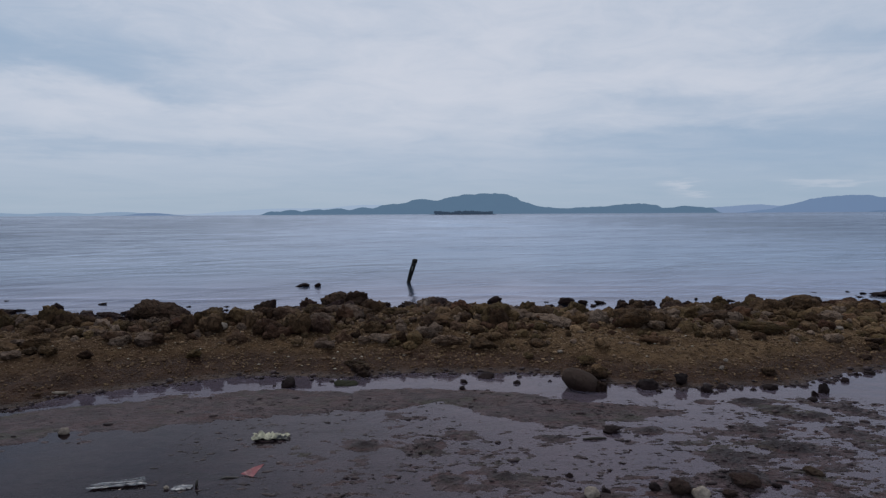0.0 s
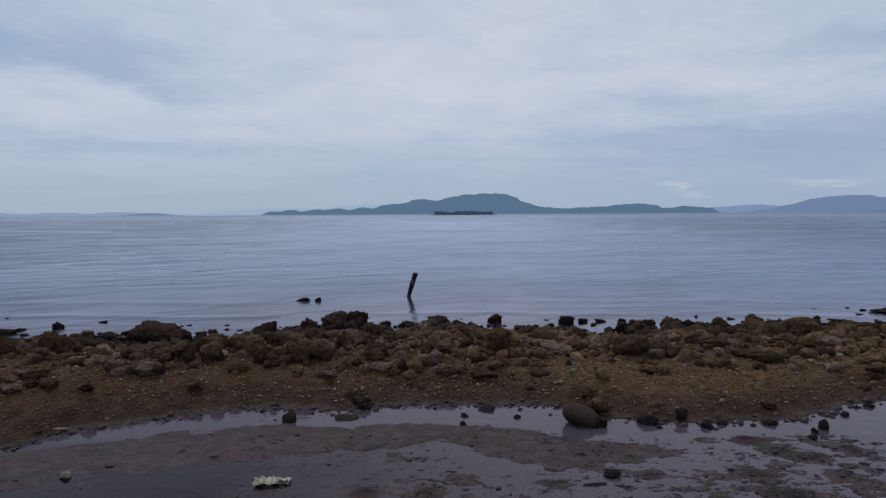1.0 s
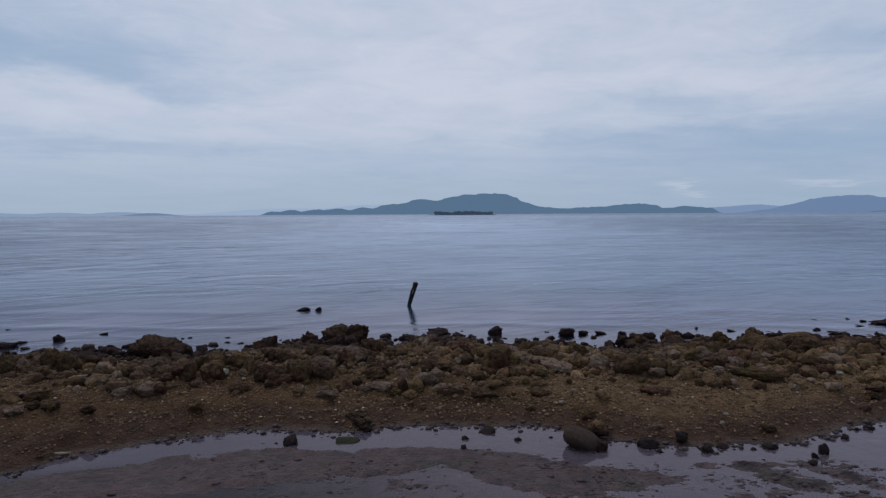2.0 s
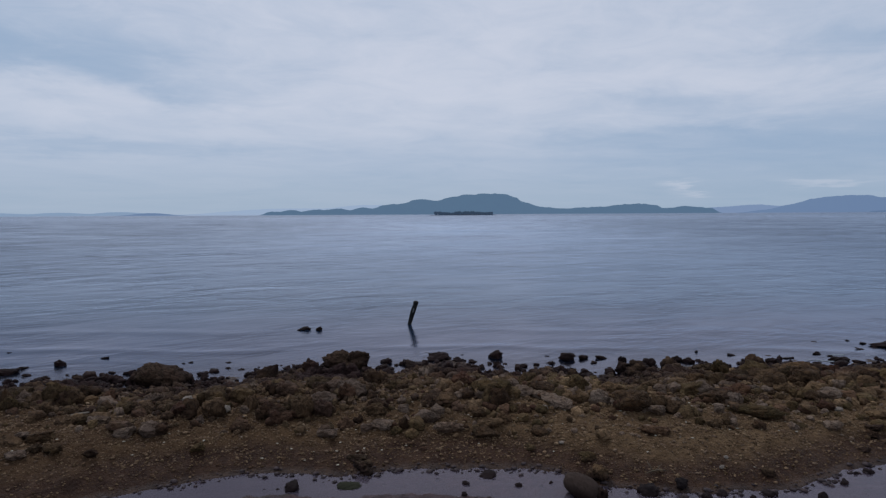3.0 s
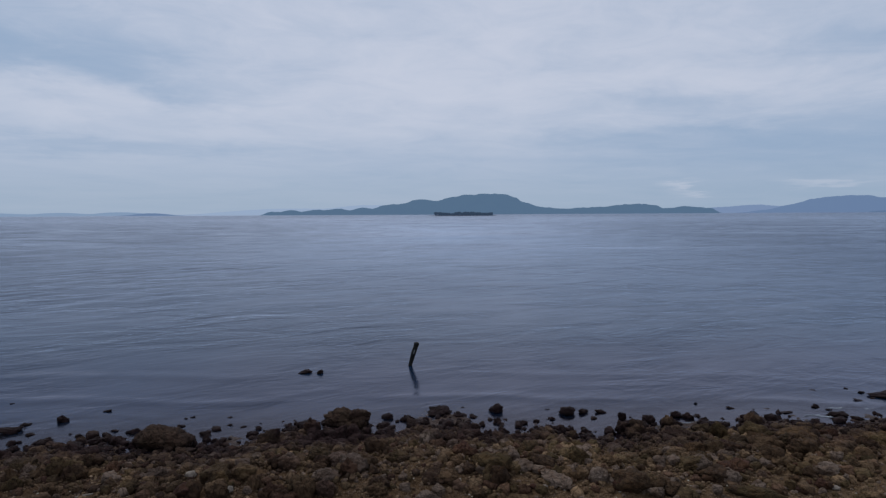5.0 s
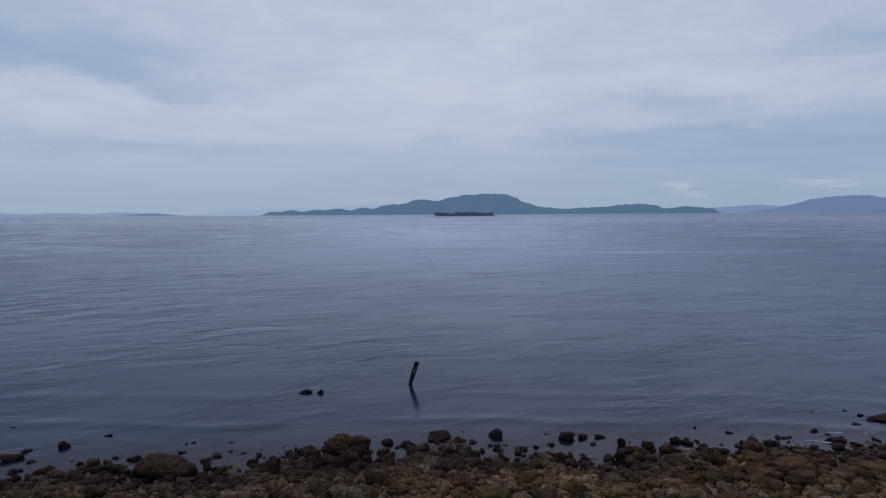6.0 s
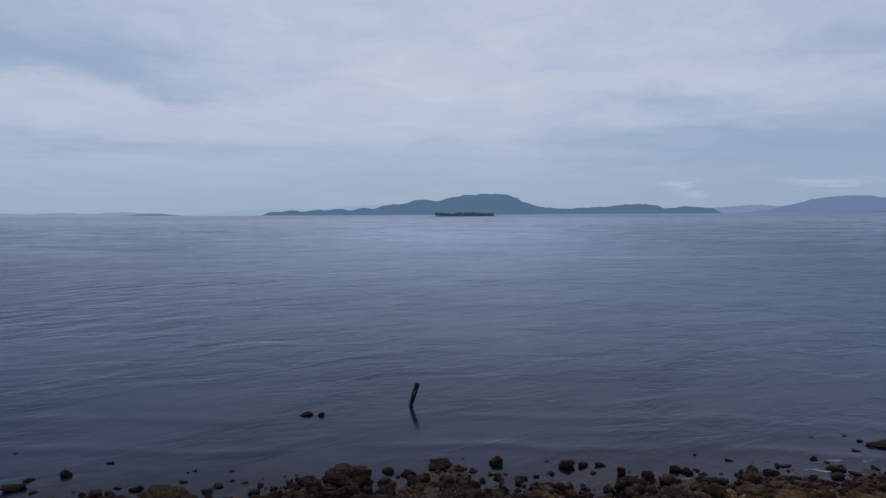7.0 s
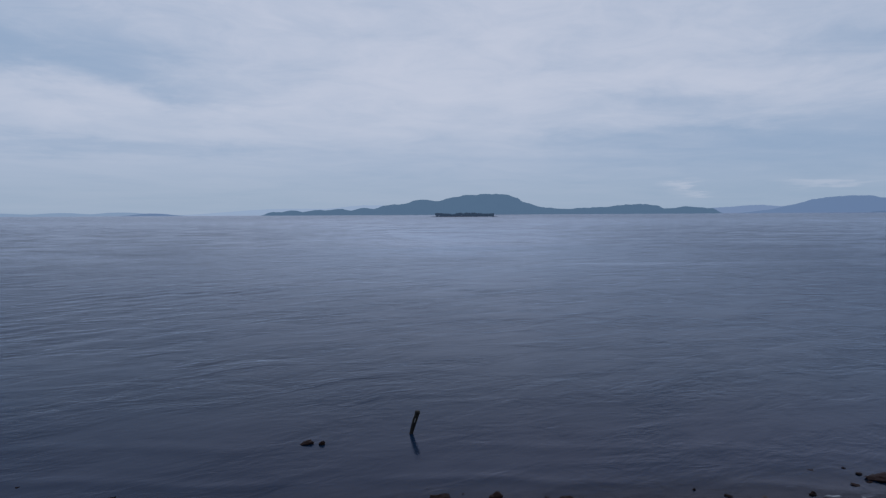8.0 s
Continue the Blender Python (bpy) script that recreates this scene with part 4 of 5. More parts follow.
rock("rock", 3.56, 9.15, 0.41, 0.33, 0.17, "round")
rock("rock", 4.12, 9.44, 0.35, 0.28, 0.15, "knobbly")
rock("rock", 4.59, 9.85, 0.33, 0.26, 0.09, "knobbly", z=-0.012)
rock("rock", 4.83, 9.19, 0.48, 0.38, 0.24, "round")
rock("rock", 5.31, 10.15, 0.23, 0.18, 0.08, "knobbly", z=-0.012)
rock("rock", 5.62, 10.15, 0.23, 0.18, 0.10, "round", z=-0.012)
rock("rock", 5.45, 9.46, 0.18, 0.14, 0.06, "knobbly")
rock("rock", 6.13, 9.90, 0.20, 0.16, 0.06, "knobbly", z=-0.012)
rock("rock", 6.25, 9.82, 0.15, 0.12, 0.06, "knobbly", z=-0.012)
rock("rock", 6.50, 9.76, 0.16, 0.13, 0.09, "knobbly")
rock("rock", 6.87, 10.33, 0.36, 0.20, 0.075, "round", z=-0.012, turn=0, tilt=4)
rock("rock", 7.10, 10.12, 0.24, 0.18, 0.06, "round", z=-0.012)
rock("rock", 7.29, 9.79, 0.37, 0.29, 0.10, "knobbly")
rock("rock", 5.07, 8.42, 0.48, 0.39, 0.24, "knobbly")
rock("rock", 5.79, 8.90, 0.28, 0.23, 0.14, "knobbly")
rock("rock", 6.32, 8.94, 0.42, 0.33, 0.17, "round")
rock("rock", 6.45, 8.70, 0.36, 0.28, 0.19, "knobbly")
rock("rock", 3.32, 7.75, 0.42, 0.33, 0.17, "knobbly")
rock("rock", 2.23, 7.03, 0.49, 0.39, 0.21, "round")
rock("rock", 2.71, 6.95, 0.34, 0.27, 0.15, "knobbly")
rock("rock", 2.15, 7.83, 0.38, 0.30, 0.16, "knobbly")
rock("rock", 0.60, 7.60, 0.52, 0.41, 0.22, "knobbly")
rock("rock", -1.39, 7.74, 0.43, 0.34, 0.18, "knobbly")
rock("rock", -0.66, 7.95, 0.33, 0.26, 0.14, "knobbly")
rock("rock", -0.05, 8.83, 0.30, 0.24, 0.12, "knobbly")
rock("rock", 0.26, 8.03, 0.37, 0.30, 0.17, "knobbly")
rock("rock", 1.14, 8.20, 0.35, 0.28, 0.16, "knobbly")
rock("rock", 1.28, 7.64, 0.36, 0.28, 0.16, "knobbly")
rock("rock", 1.84, 8.51, 0.32, 0.25, 0.14, "knobbly")
rock("rock", 4.04, 8.32, 0.39, 0.31, 0.16, "knobbly")
rock("rock", 2.92, 8.33, 0.39, 0.31, 0.13, "knobbly")
rock("rock", 4.42, 7.72, 0.33, 0.26, 0.14, "knobbly")
rock("rock", 4.87, 7.60, 0.35, 0.28, 0.10, "angular")
rock("rock", -1.73, 7.95, 0.37, 0.30, 0.16, "knobbly")
rock("rock", -2.04, 7.68, 0.33, 0.26, 0.15, "knobbly")
rock("rock", -5.56, 8.30, 0.61, 0.49, 0.17, "knobbly")
rock("rock", -4.96, 8.22, 0.38, 0.31, 0.16, "knobbly")
rock("rock", -5.68, 7.89, 0.44, 0.35, 0.18, "knobbly")
rock("rock", -3.71, 7.17, 0.33, 0.27, 0.10, "knobbly")
rock("rock", -3.47, 7.41, 0.28, 0.22, 0.12, "knobbly")
rock("rock", -2.91, 7.62, 0.28, 0.23, 0.12, "knobbly")
rock("rock", -4.13, 7.84, 0.26, 0.21, 0.08, "knobbly")
rock("rock", -3.41, 8.01, 0.22, 0.18, 0.07, "knobbly")
# rocks of the bank
rock("rock", -4.52, 6.21, 0.24, 0.19, 0.07, "knobbly")
rock("rock", -4.19, 5.72, 0.22, 0.17, 0.06, "round")
rock("rock", -3.95, 5.89, 0.20, 0.16, 0.09, "knobbly")
rock("rock", -4.12, 5.90, 0.16, 0.13, 0.07, "knobbly")
rock("rock", -3.53, 5.84, 0.18, 0.14, 0.08, "angular")
rock("rock", -4.12, 6.70, 0.18, 0.15, 0.09, "knobbly")
rock("rock", -3.88, 6.59, 0.22, 0.17, 0.09, "angular")
rock("rock", -3.44, 6.32, 0.24, 0.19, 0.10, "angular")
rock("rock", -3.13, 6.42, 0.25, 0.20, 0.11, "knobbly")
rock("rock", -2.58, 6.13, 0.17, 0.14, 0.07, "angular")
rock("rock", -2.97, 6.83, 0.21, 0.17, 0.21, "round")
rock("rock", -3.17, 6.72, 0.17, 0.14, 0.08, "round")
rock("rock", -2.61, 6.98, 0.13, 0.10, 0.08, "pale")
rock("rock", -3.28, 7.52, 0.14, 0.11, 0.08, "pale")
rock("rock", -3.87, 7.10, 0.23, 0.19, 0.14, "knobbly")
rock("rock", -5.38, 7.22, 0.19, 0.15, 0.24, "knobbly")
rock("rock", -4.97, 7.76, 0.37, 0.30, 0.21, "round")
rock("rock", -4.69, 7.80, 0.24, 0.19, 0.10, "angular")
rock("rock", -2.78, 7.14, 0.27, 0.22, 0.19, "round")
rock("rock", -2.83, 6.64, 0.11, 0.09, 0.06, "angular")
rock("rock", -2.52, 7.34, 0.20, 0.16, 0.11, "round")
rock("rock", -1.74, 6.97, 0.36, 0.29, 0.17, "angular")
rock("rock", -1.96, 6.86, 0.26, 0.21, 0.15, "knobbly")
rock("rock", -1.25, 7.45, 0.28, 0.23, 0.20, "knobbly")
rock("rock", -1.11, 7.76, 0.35, 0.28, 0.18, "angular")
rock("rock", -1.62, 7.71, 0.25, 0.20, 0.17, "round")
rock("rock", -0.82, 7.16, 0.27, 0.22, 0.14, "round")
rock("rock", -1.30, 6.45, 0.24, 0.20, 0.07, "angular")
rock("rock", -0.47, 6.68, 0.14, 0.11, 0.13, "angular")
rock("rock", -0.71, 6.67, 0.25, 0.20, 0.07, "angular")
rock("rock", -0.23, 6.90, 0.28, 0.23, 0.13, "round")
rock("rock", 0.00, 7.32, 0.33, 0.26, 0.16, "round")
rock("rock", -2.29, 6.55, 0.23, 0.18, 0.09, "knobbly")
rock("rock", -2.14, 6.83, 0.14, 0.11, 0.13, "knobbly")
rock("rock", -0.92, 6.06, 0.23, 0.18, 0.06, "angular")
rock("rock", -0.82, 5.90, 0.24, 0.19, 0.10, "knobbly")
rock("rock", 0.59, 7.30, 0.30, 0.24, 0.24, "knobbly")
rock("rock", 0.67, 6.80, 0.20, 0.16, 0.12, "knobbly")
rock("rock", 0.52, 6.67, 0.30, 0.24, 0.10, "knobbly")
rock("rock", 0.40, 7.00, 0.24, 0.19, 0.11, "angular")
rock("rock", 0.95, 7.03, 0.18, 0.14, 0.10, "knobbly")
rock("rock", 1.35, 7.20, 0.42, 0.33, 0.12, "knobbly")
rock("rock", 1.57, 7.39, 0.25, 0.20, 0.17, "angular")
rock("rock", 1.93, 7.36, 0.35, 0.28, 0.15, "knobbly")
rock("rock", 2.14, 7.01, 0.29, 0.23, 0.15, "round")
rock("rock", 2.33, 6.97, 0.22, 0.17, 0.12, "round")
rock("rock", 2.63, 7.07, 0.34, 0.27, 0.15, "round")
rock("rock", 1.05, 6.57, 0.23, 0.18, 0.06, "angular")
rock("rock", 2.27, 6.40, 0.33, 0.26, 0.10, "angular")
rock("rock", 1.44, 5.96, 0.18, 0.15, 0.08, "angular")
rock("rock", 1.19, 7.06, 0.08, 0.06, 0.06, "pale")
rock("rock", 1.25, 6.31, 0.08, 0.06, 0.03, "pale")
rock("rock", 2.45, 6.85, 0.21, 0.17, 0.09, "angular")
rock("rock", 2.66, 7.04, 0.27, 0.21, 0.18, "angular")
rock("rock", 2.75, 6.88, 0.14, 0.11, 0.08, "round")
rock("rock", 3.28, 7.61, 0.34, 0.27, 0.19, "round")
rock("rock", 3.32, 7.28, 0.30, 0.24, 0.14, "knobbly")
rock("rock", 3.49, 7.15, 0.22, 0.18, 0.15, "round")
rock("rock", 3.18, 6.60, 0.16, 0.13, 0.12, "round")
rock("rock", 2.97, 6.50, 0.18, 0.14, 0.08, "knobbly")
rock("rock", 2.87, 6.64, 0.12, 0.09, 0.08, "round")
rock("rock", 3.46, 6.48, 0.16, 0.13, 0.09, "angular")
rock("rock", 4.36, 7.81, 0.32, 0.26, 0.23, "round")
rock("rock", 4.97, 8.47, 0.38, 0.30, 0.22, "round")
rock("rock", 5.36, 8.63, 0.38, 0.31, 0.22, "angular")
rock("rock", 4.85, 7.67, 0.32, 0.25, 0.13, "round")
rock("rock", 4.33, 7.25, 0.15, 0.12, 0.09, "round")
rock("rock", 4.62, 7.17, 0.20, 0.16, 0.10, "round")
rock("rock", 4.75, 7.14, 0.13, 0.10, 0.05, "pale")
rock("rock", 6.33, 8.97, 0.31, 0.25, 0.15, "angular")
rock("rock", 5.09, 6.95, 0.26, 0.21, 0.08, "round")
rock("rock", 3.98, 6.65, 0.21, 0.16, 0.06, "angular")
rock("rock", 2.82, 5.91, 0.05, 0.04, 0.03, "pale")
rock("rock", 4.73, 6.51, 0.18, 0.14, 0.08, "angular")
rock("rock", 4.44, 6.22, 0.13, 0.10, 0.04, "angular")
rock("rock", 5.37, 7.96, 0.25, 0.20, 0.14, "round")
rock("rock", 5.86, 8.06, 0.19, 0.16, 0.12, "knobbly")
rock("rock", -4.84, 7.58, 0.37, 0.29, 0.25, "knobbly")
rock("rock", -4.76, 7.00, 0.20, 0.16, 0.15, "knobbly")
rock("rock", -5.24, 7.07, 0.24, 0.19, 0.17, "knobbly")
rock("rock", -4.50, 7.93, 0.27, 0.21, 0.16, "angular")
rock("rock", -3.90, 7.18, 0.24, 0.19, 0.10, "knobbly")
rock("rock", -2.70, 6.90, 0.31, 0.25, 0.22, "knobbly")
rock("rock", -2.32, 7.05, 0.18, 0.15, 0.18, "knobbly")
rock("rock", -2.24, 7.68, 0.22, 0.17, 0.14, "knobbly")
rock("rock", -1.91, 6.77, 0.31, 0.25, 0.15, "knobbly")
rock("rock", -1.68, 6.91, 0.26, 0.21, 0.25, "knobbly")
rock("rock", -1.45, 6.97, 0.26, 0.21, 0.20, "knobbly")
rock("rock", -0.82, 7.06, 0.22, 0.18, 0.14, "round")
rock("rock", 2.23, 7.20, 0.29, 0.24, 0.14, "knobbly")
rock("rock", 3.69, 7.53, 0.42, 0.33, 0.15, "knobbly")
rock("rock", 4.86, 6.66, 0.29, 0.20, 0.06, mesh=HEAVY[0], label="flat slab of brown rock on the gravel bank")
# stones in the pool and at its edge
rock("stone", 1.87, 5.41, 0.21, 0.17, 0.11, "wet", group="stones in the tide pool", label="dark wet stone lying in the shallow tide pool")
rock("stone", 1.93, 5.28, 0.07, 0.06, 0.05, "wet", group="stones in the tide pool", label="dark wet stone lying in the shallow tide pool")
rock("stone", 2.19, 5.46, 0.15, 0.12, 0.11, "wet", group="stones in the tide pool", label="dark wet stone lying in the shallow tide pool")
rock("stone", 2.36, 5.29, 0.13, 0.10, 0.08, "wet", group="stones in the tide pool", label="dark wet stone lying in the shallow tide pool")
rock("stone", 2.53, 5.37, 0.11, 0.09, 0.06, "wet", group="stones in the tide pool", label="dark wet stone lying in the shallow tide pool")
rock("stone", 2.79, 5.32, 0.07, 0.06, 0.04, "wet", group="stones in the tide pool", label="dark wet stone lying in the shallow tide pool")
rock("stone", 2.96, 5.36, 0.15, 0.12, 0.06, "wet", group="stones in the tide pool", label="dark wet stone lying in the shallow tide pool")
rock("stone", 3.09, 5.35, 0.08, 0.06, 0.02, "wet", group="stones in the tide pool", label="dark wet stone lying in the shallow tide pool")
rock("stone", 3.37, 5.23, 0.09, 0.07, 0.11, "wet", group="stones in the tide pool", label="dark wet stone lying in the shallow tide pool")
rock("stone", 3.23, 5.14, 0.06, 0.05, 0.06, "wet", group="stones in the tide pool", label="dark wet stone lying in the shallow tide pool")
rock("stone", 3.13, 5.00, 0.10, 0.08, 0.03, "wet", group="stones in the tide pool", label="dark wet stone lying in the shallow tide pool")
rock("stone", 3.79, 5.57, 0.08, 0.07, 0.06, "wet", group="stones in the tide pool", label="dark wet stone lying in the shallow tide pool")
rock("stone", 4.05, 5.79, 0.05, 0.04, 0.05, "wet", group="stones in the tide pool", label="dark wet stone lying in the shallow tide pool")
rock("stone", 4.20, 5.83, 0.12, 0.10, 0.06, "wet", group="stones in the tide pool", label="dark wet stone lying in the shallow tide pool")
rock("stone", 0.69, 5.57, 0.08, 0.07, 0.06, "wet", group="stones in the tide pool", label="dark wet stone lying in the shallow tide pool")
rock("stone", 0.91, 5.59, 0.04, 0.03, 0.03, "wet", group="stones in the tide pool", label="dark wet stone lying in the shallow tide pool")
rock("stone", 1.01, 5.63, 0.05, 0.04, 0.04, "wet", group="stones in the tide pool", label="dark wet stone lying in the shallow tide pool")
rock("stone", 0.19, 5.62, 0.09, 0.07, 0.06, "wet", group="stones in the tide pool", label="dark wet stone lying in the shallow tide pool")
rock("stone", 0.17, 5.37, 0.06, 0.05, 0.03, "wet", group="stones in the tide pool", label="dark wet stone lying in the shallow tide pool")
rock("stone", 0.41, 5.79, 0.19, 0.16, 0.07, "wet", group="stones in the tide pool", label="dark wet stone lying in the shallow tide pool")
rock("stone", -0.08, 5.73, 0.05, 0.04, 0.03, "wet", group="stones in the tide pool", label="dark wet stone lying in the shallow tide pool")
rock("stone", -0.60, 5.66, 0.04, 0.03, 0.02, "wet", group="stones in the tide pool", label="dark wet stone lying in the shallow tide pool")
rock("stone", -1.19, 5.66, 0.06, 0.05, 0.03, "wet", group="stones in the tide pool", label="dark wet stone lying in the shallow tide pool")
rock("stone", -1.44, 5.51, 0.15, 0.12, 0.11, "wet", group="stones in the tide pool", label="dark wet stone lying in the shallow tide pool")
rock("stone", -1.70, 5.52, 0.08, 0.07, 0.03, "wet", group="stones in the tide pool", label="dark wet stone lying in the shallow tide pool")
rock("stone", -1.58, 5.52, 0.06, 0.05, 0.03, "wet", group="stones in the tide pool", label="dark wet stone lying in the shallow tide pool")
rock("stone", -0.92, 5.57, 0.24, 0.16, 0.06, group="stones in the tide pool", label="low stone green with algae in the tide pool", mesh=rock_mesh("stone", 171, 4, ALGAE, "round"))
rock("stone", 1.235, 4.30, 0.15, 0.11, 0.05, group="stones in the tide pool", label="dark flat-topped stone lying in the shallow tide pool", turn=0, tilt=4, mesh=WETS[1])
rock("stone", 1.76, 3.42, 0.18, 0.14, 0.05, "muddy", group="stones in the tide pool", label="brown mud-caked stone on the wet flat")
rock("stone", 1.34, 3.32, 0.14, 0.11, 0.07, "muddy", group="stones in the tide pool", label="brown mud-caked stone on the wet flat")
rock("stone", 1.94, 3.41, 0.06, 0.05, 0.02, "wet", group="stones in the tide pool", label="dark wet stone lying in the shallow tide pool")
rock("stone", 2.26, 3.57, 0.13, 0.11, 0.04, "muddy", group="stones in the tide pool", label="brown mud-caked stone on the wet flat")
rock("stone", 1.21, 3.36, 0.07, 0.06, 0.04, "wet", group="stones in the tide pool", label="dark wet stone lying in the shallow tide pool")
rock("stone", 0.92, 3.34, 0.06, 0.05, 0.03, "wet", group="stones in the tide pool", label="dark wet stone lying in the shallow tide pool")
rock("stone", 0.76, 3.56, 0.05, 0.04, 0.03, "wet", group="stones in the tide pool", label="dark wet stone lying in the shallow tide pool")
rock("stone", -2.80, 4.32, 0.08, 0.06, 0.05, "pale", group="stones in the tide pool", label="pale stone on the dark wet mud")
rock("stone", 1.44, 3.27, 0.11, 0.09, 0.07, "pale", group="stones in the tide pool", label="pale stone on the dark wet mud")
rock("stone", 0.83, 3.29, 0.09, 0.07, 0.06, "pale", group="stones in the tide pool", label="pale stone on the dark wet mud")
rock("stone", 1.61, 3.29, 0.09, 0.07, 0.03, "muddy", group="stones in the tide pool", label="brown mud-caked stone on the wet flat")
rock("rock", 3.12, 5.66, 0.14, 0.11, 0.07, "round", label="reddish-brown stone bedded in the gravel slope")
rock("stone", 2.71, 5.76, 0.05, 0.04, 0.04, "pale", group="stones in the tide pool", label="pale stone on the dark wet mud")
# rocks awash
rock("rock", -6.65, 10.22, 0.25, 0.17, 0.12, "knobbly", z=-0.012, group="rocks in the sea", label="low dark rock awash in the sea")
rock("rock", -6.16, 10.75, 0.14, 0.10, 0.04, "angular", z=-0.012, group="rocks in the sea", label="low dark rock awash in the sea")
rock("rock", -5.48, 9.74, 0.15, 0.10, 0.04, "knobbly", z=-0.012, group="rocks in the sea", label="low dark rock awash in the sea")
rock("rock", -4.55, 10.32, 0.08, 0.05, 0.03, "knobbly", z=-0.012, group="rocks in the sea", label="low dark rock awash in the sea")
rock("rock", -4.46, 10.39, 0.09, 0.06, 0.03, "knobbly", z=-0.012, group="rocks in the sea", label="low dark rock awash in the sea")
rock("rock", -3.79, 10.38, 0.12, 0.08, 0.03, "knobbly", z=-0.012, group="rocks in the sea", label="low dark rock awash in the sea")
rock("rock", -4.47, 9.95, 0.15, 0.10, 0.04, "knobbly", z=-0.012, group="rocks in the sea", label="low dark rock awash in the sea")
rock("rock", -3.40, 9.90, 0.11, 0.08, 0.03, "knobbly", z=-0.012, group="rocks in the sea", label="low dark rock awash in the sea")
rock("rock", -3.17, 10.06, 0.08, 0.05, 0.02, "knobbly", z=-0.012, group="rocks in the sea", label="low dark rock awash in the sea")
rock("rock", -3.16, 13.36, 0.34, 0.24, 0.08, "angular", z=-0.012, group="rocks in the sea", label="low dark rock awash in the sea")
rock("rock", -2.80, 13.30, 0.16, 0.11, 0.09, "knobbly", z=-0.012, group="rocks in the sea", label="low dark rock awash in the sea")
rock("rock", -0.35, 11.08, 0.06, 0.04, 0.02, "knobbly", z=-0.012, group="rocks in the sea", label="low dark rock awash in the sea")
rock("rock", 0.31, 10.87, 0.09, 0.06, 0.02, "knobbly", z=-0.012, group="rocks in the sea", label="low dark rock awash in the sea")
rock("rock", 1.85, 10.74, 0.10, 0.07, 0.03, "knobbly", z=-0.012, group="rocks in the sea", label="low dark rock awash in the sea")
rock("rock", 2.78, 10.55, 0.20, 0.14, 0.06, "knobbly", z=-0.012, group="rocks in the sea", label="low dark rock awash in the sea")
rock("rock", 4.67, 10.99, 0.06, 0.04, 0.05, "knobbly", z=-0.012, group="rocks in the sea", label="low dark rock awash in the sea")
rock("rock", 6.76, 10.77, 0.14, 0.10, 0.04, "knobbly", z=-0.012, group="rocks in the sea", label="low dark rock awash in the sea")
rock("rock", 6.90, 10.62, 0.12, 0.08, 0.03, "knobbly", z=-0.012, group="rocks in the sea", label="low dark rock awash in the sea")
rock("rock", 8.10, 11.91, 0.11, 0.08, 0.03, "knobbly", z=-0.012, group="rocks in the sea", label="low dark rock awash in the sea")
rock("rock", 8.22, 11.64, 0.17, 0.12, 0.04, "knobbly", z=-0.012, group="rocks in the sea", label="low dark rock awash in the sea")
rock("rock", 8.16, 11.28, 0.13, 0.09, 0.03, "knobbly", z=-0.012, group="rocks in the sea", label="low dark rock awash in the sea")
rock("rock", 5.19, 10.73, 0.14, 0.10, 0.04, "knobbly", z=-0.012, group="rocks in the sea", label="low dark rock awash in the sea")
rock("rock", -8.21, 11.20, 0.11, 0.07, 0.03, "knobbly", z=-0.012, group="rocks in the sea", label="low dark rock awash in the sea")

for x, y, w, h in ((6.81, 10.84, 0.12, 0.05), (7.35, 11.82, 0.19, 0.016), (7.85, 11.14, 0.26, 0.024), (6.07, 10.52, 0.28, 0.025), (8.45, 10.62, 0.20, 0.06)):
    rock("rock", x, y, w, 0.6 * w, h, "round", z=-0.012, group="rocks in the sea", label="low dark rock awash in the sea", mesh=rocks.choice(WETS))

# rounded olive-brown rocks along the crest
for x, y, w, h in ((3.57, 9.25, 0.42, 0.20), (4.64, 8.74, 0.44, 0.20), (5.18, 8.66, 0.56, 0.18), (6.10, 8.66, 0.40, 0.12), (5.62, 8.28, 0.42, 0.17), (3.43, 8.20, 0.36, 0.20), (4.45, 8.00, 0.30, 0.18), (6.75, 8.95, 0.40, 0.12)):
    rock("rock", x, y, w, 0.8 * w, h, "round", sink=0.3, tilt=8, label="rounded olive-brown rock on the crest of the bank", mesh=rocks.choice(OLIVES))

# unplaced stones of the bank, thickest between crest and waterline
taken = [(o.location.x, o.location.y, max(o.scale) * 0.5) for o in bpy.data.objects if o.get("category") == "rock"]
loose, tries = 0, 0
while loose < 110 and tries < 9000:
    tries += 1
    y = rocks.triangular(6.5, 10.3, 8.6)
    x = rocks.uniform(-8.4, 9.0)
    w = min(0.34, 0.10 + rocks.expovariate(13)) * (1.0 if y > 7.3 else 0.75)
    front = 6.9 + 0.35 * float(L1.at(x, 3.0, 1.1))
    if y < front and rocks.random() < 0.8:
        continue
    if y > float(waterline(x)) + 0.25:
        continue
    if any(math.hypot(x - a, y - b) < 0.8 * (w * 0.5 + c) for a, b, c in taken):
        continue
    rock("rock", x, y, w, w * rocks.uniform(0.7, 1.1), w * rocks.uniform(0.5, 0.85), rocks.choice(("knobbly", "knobbly", "angular", "round")))
    taken.append((x, y, w * 0.5))
    loose += 1

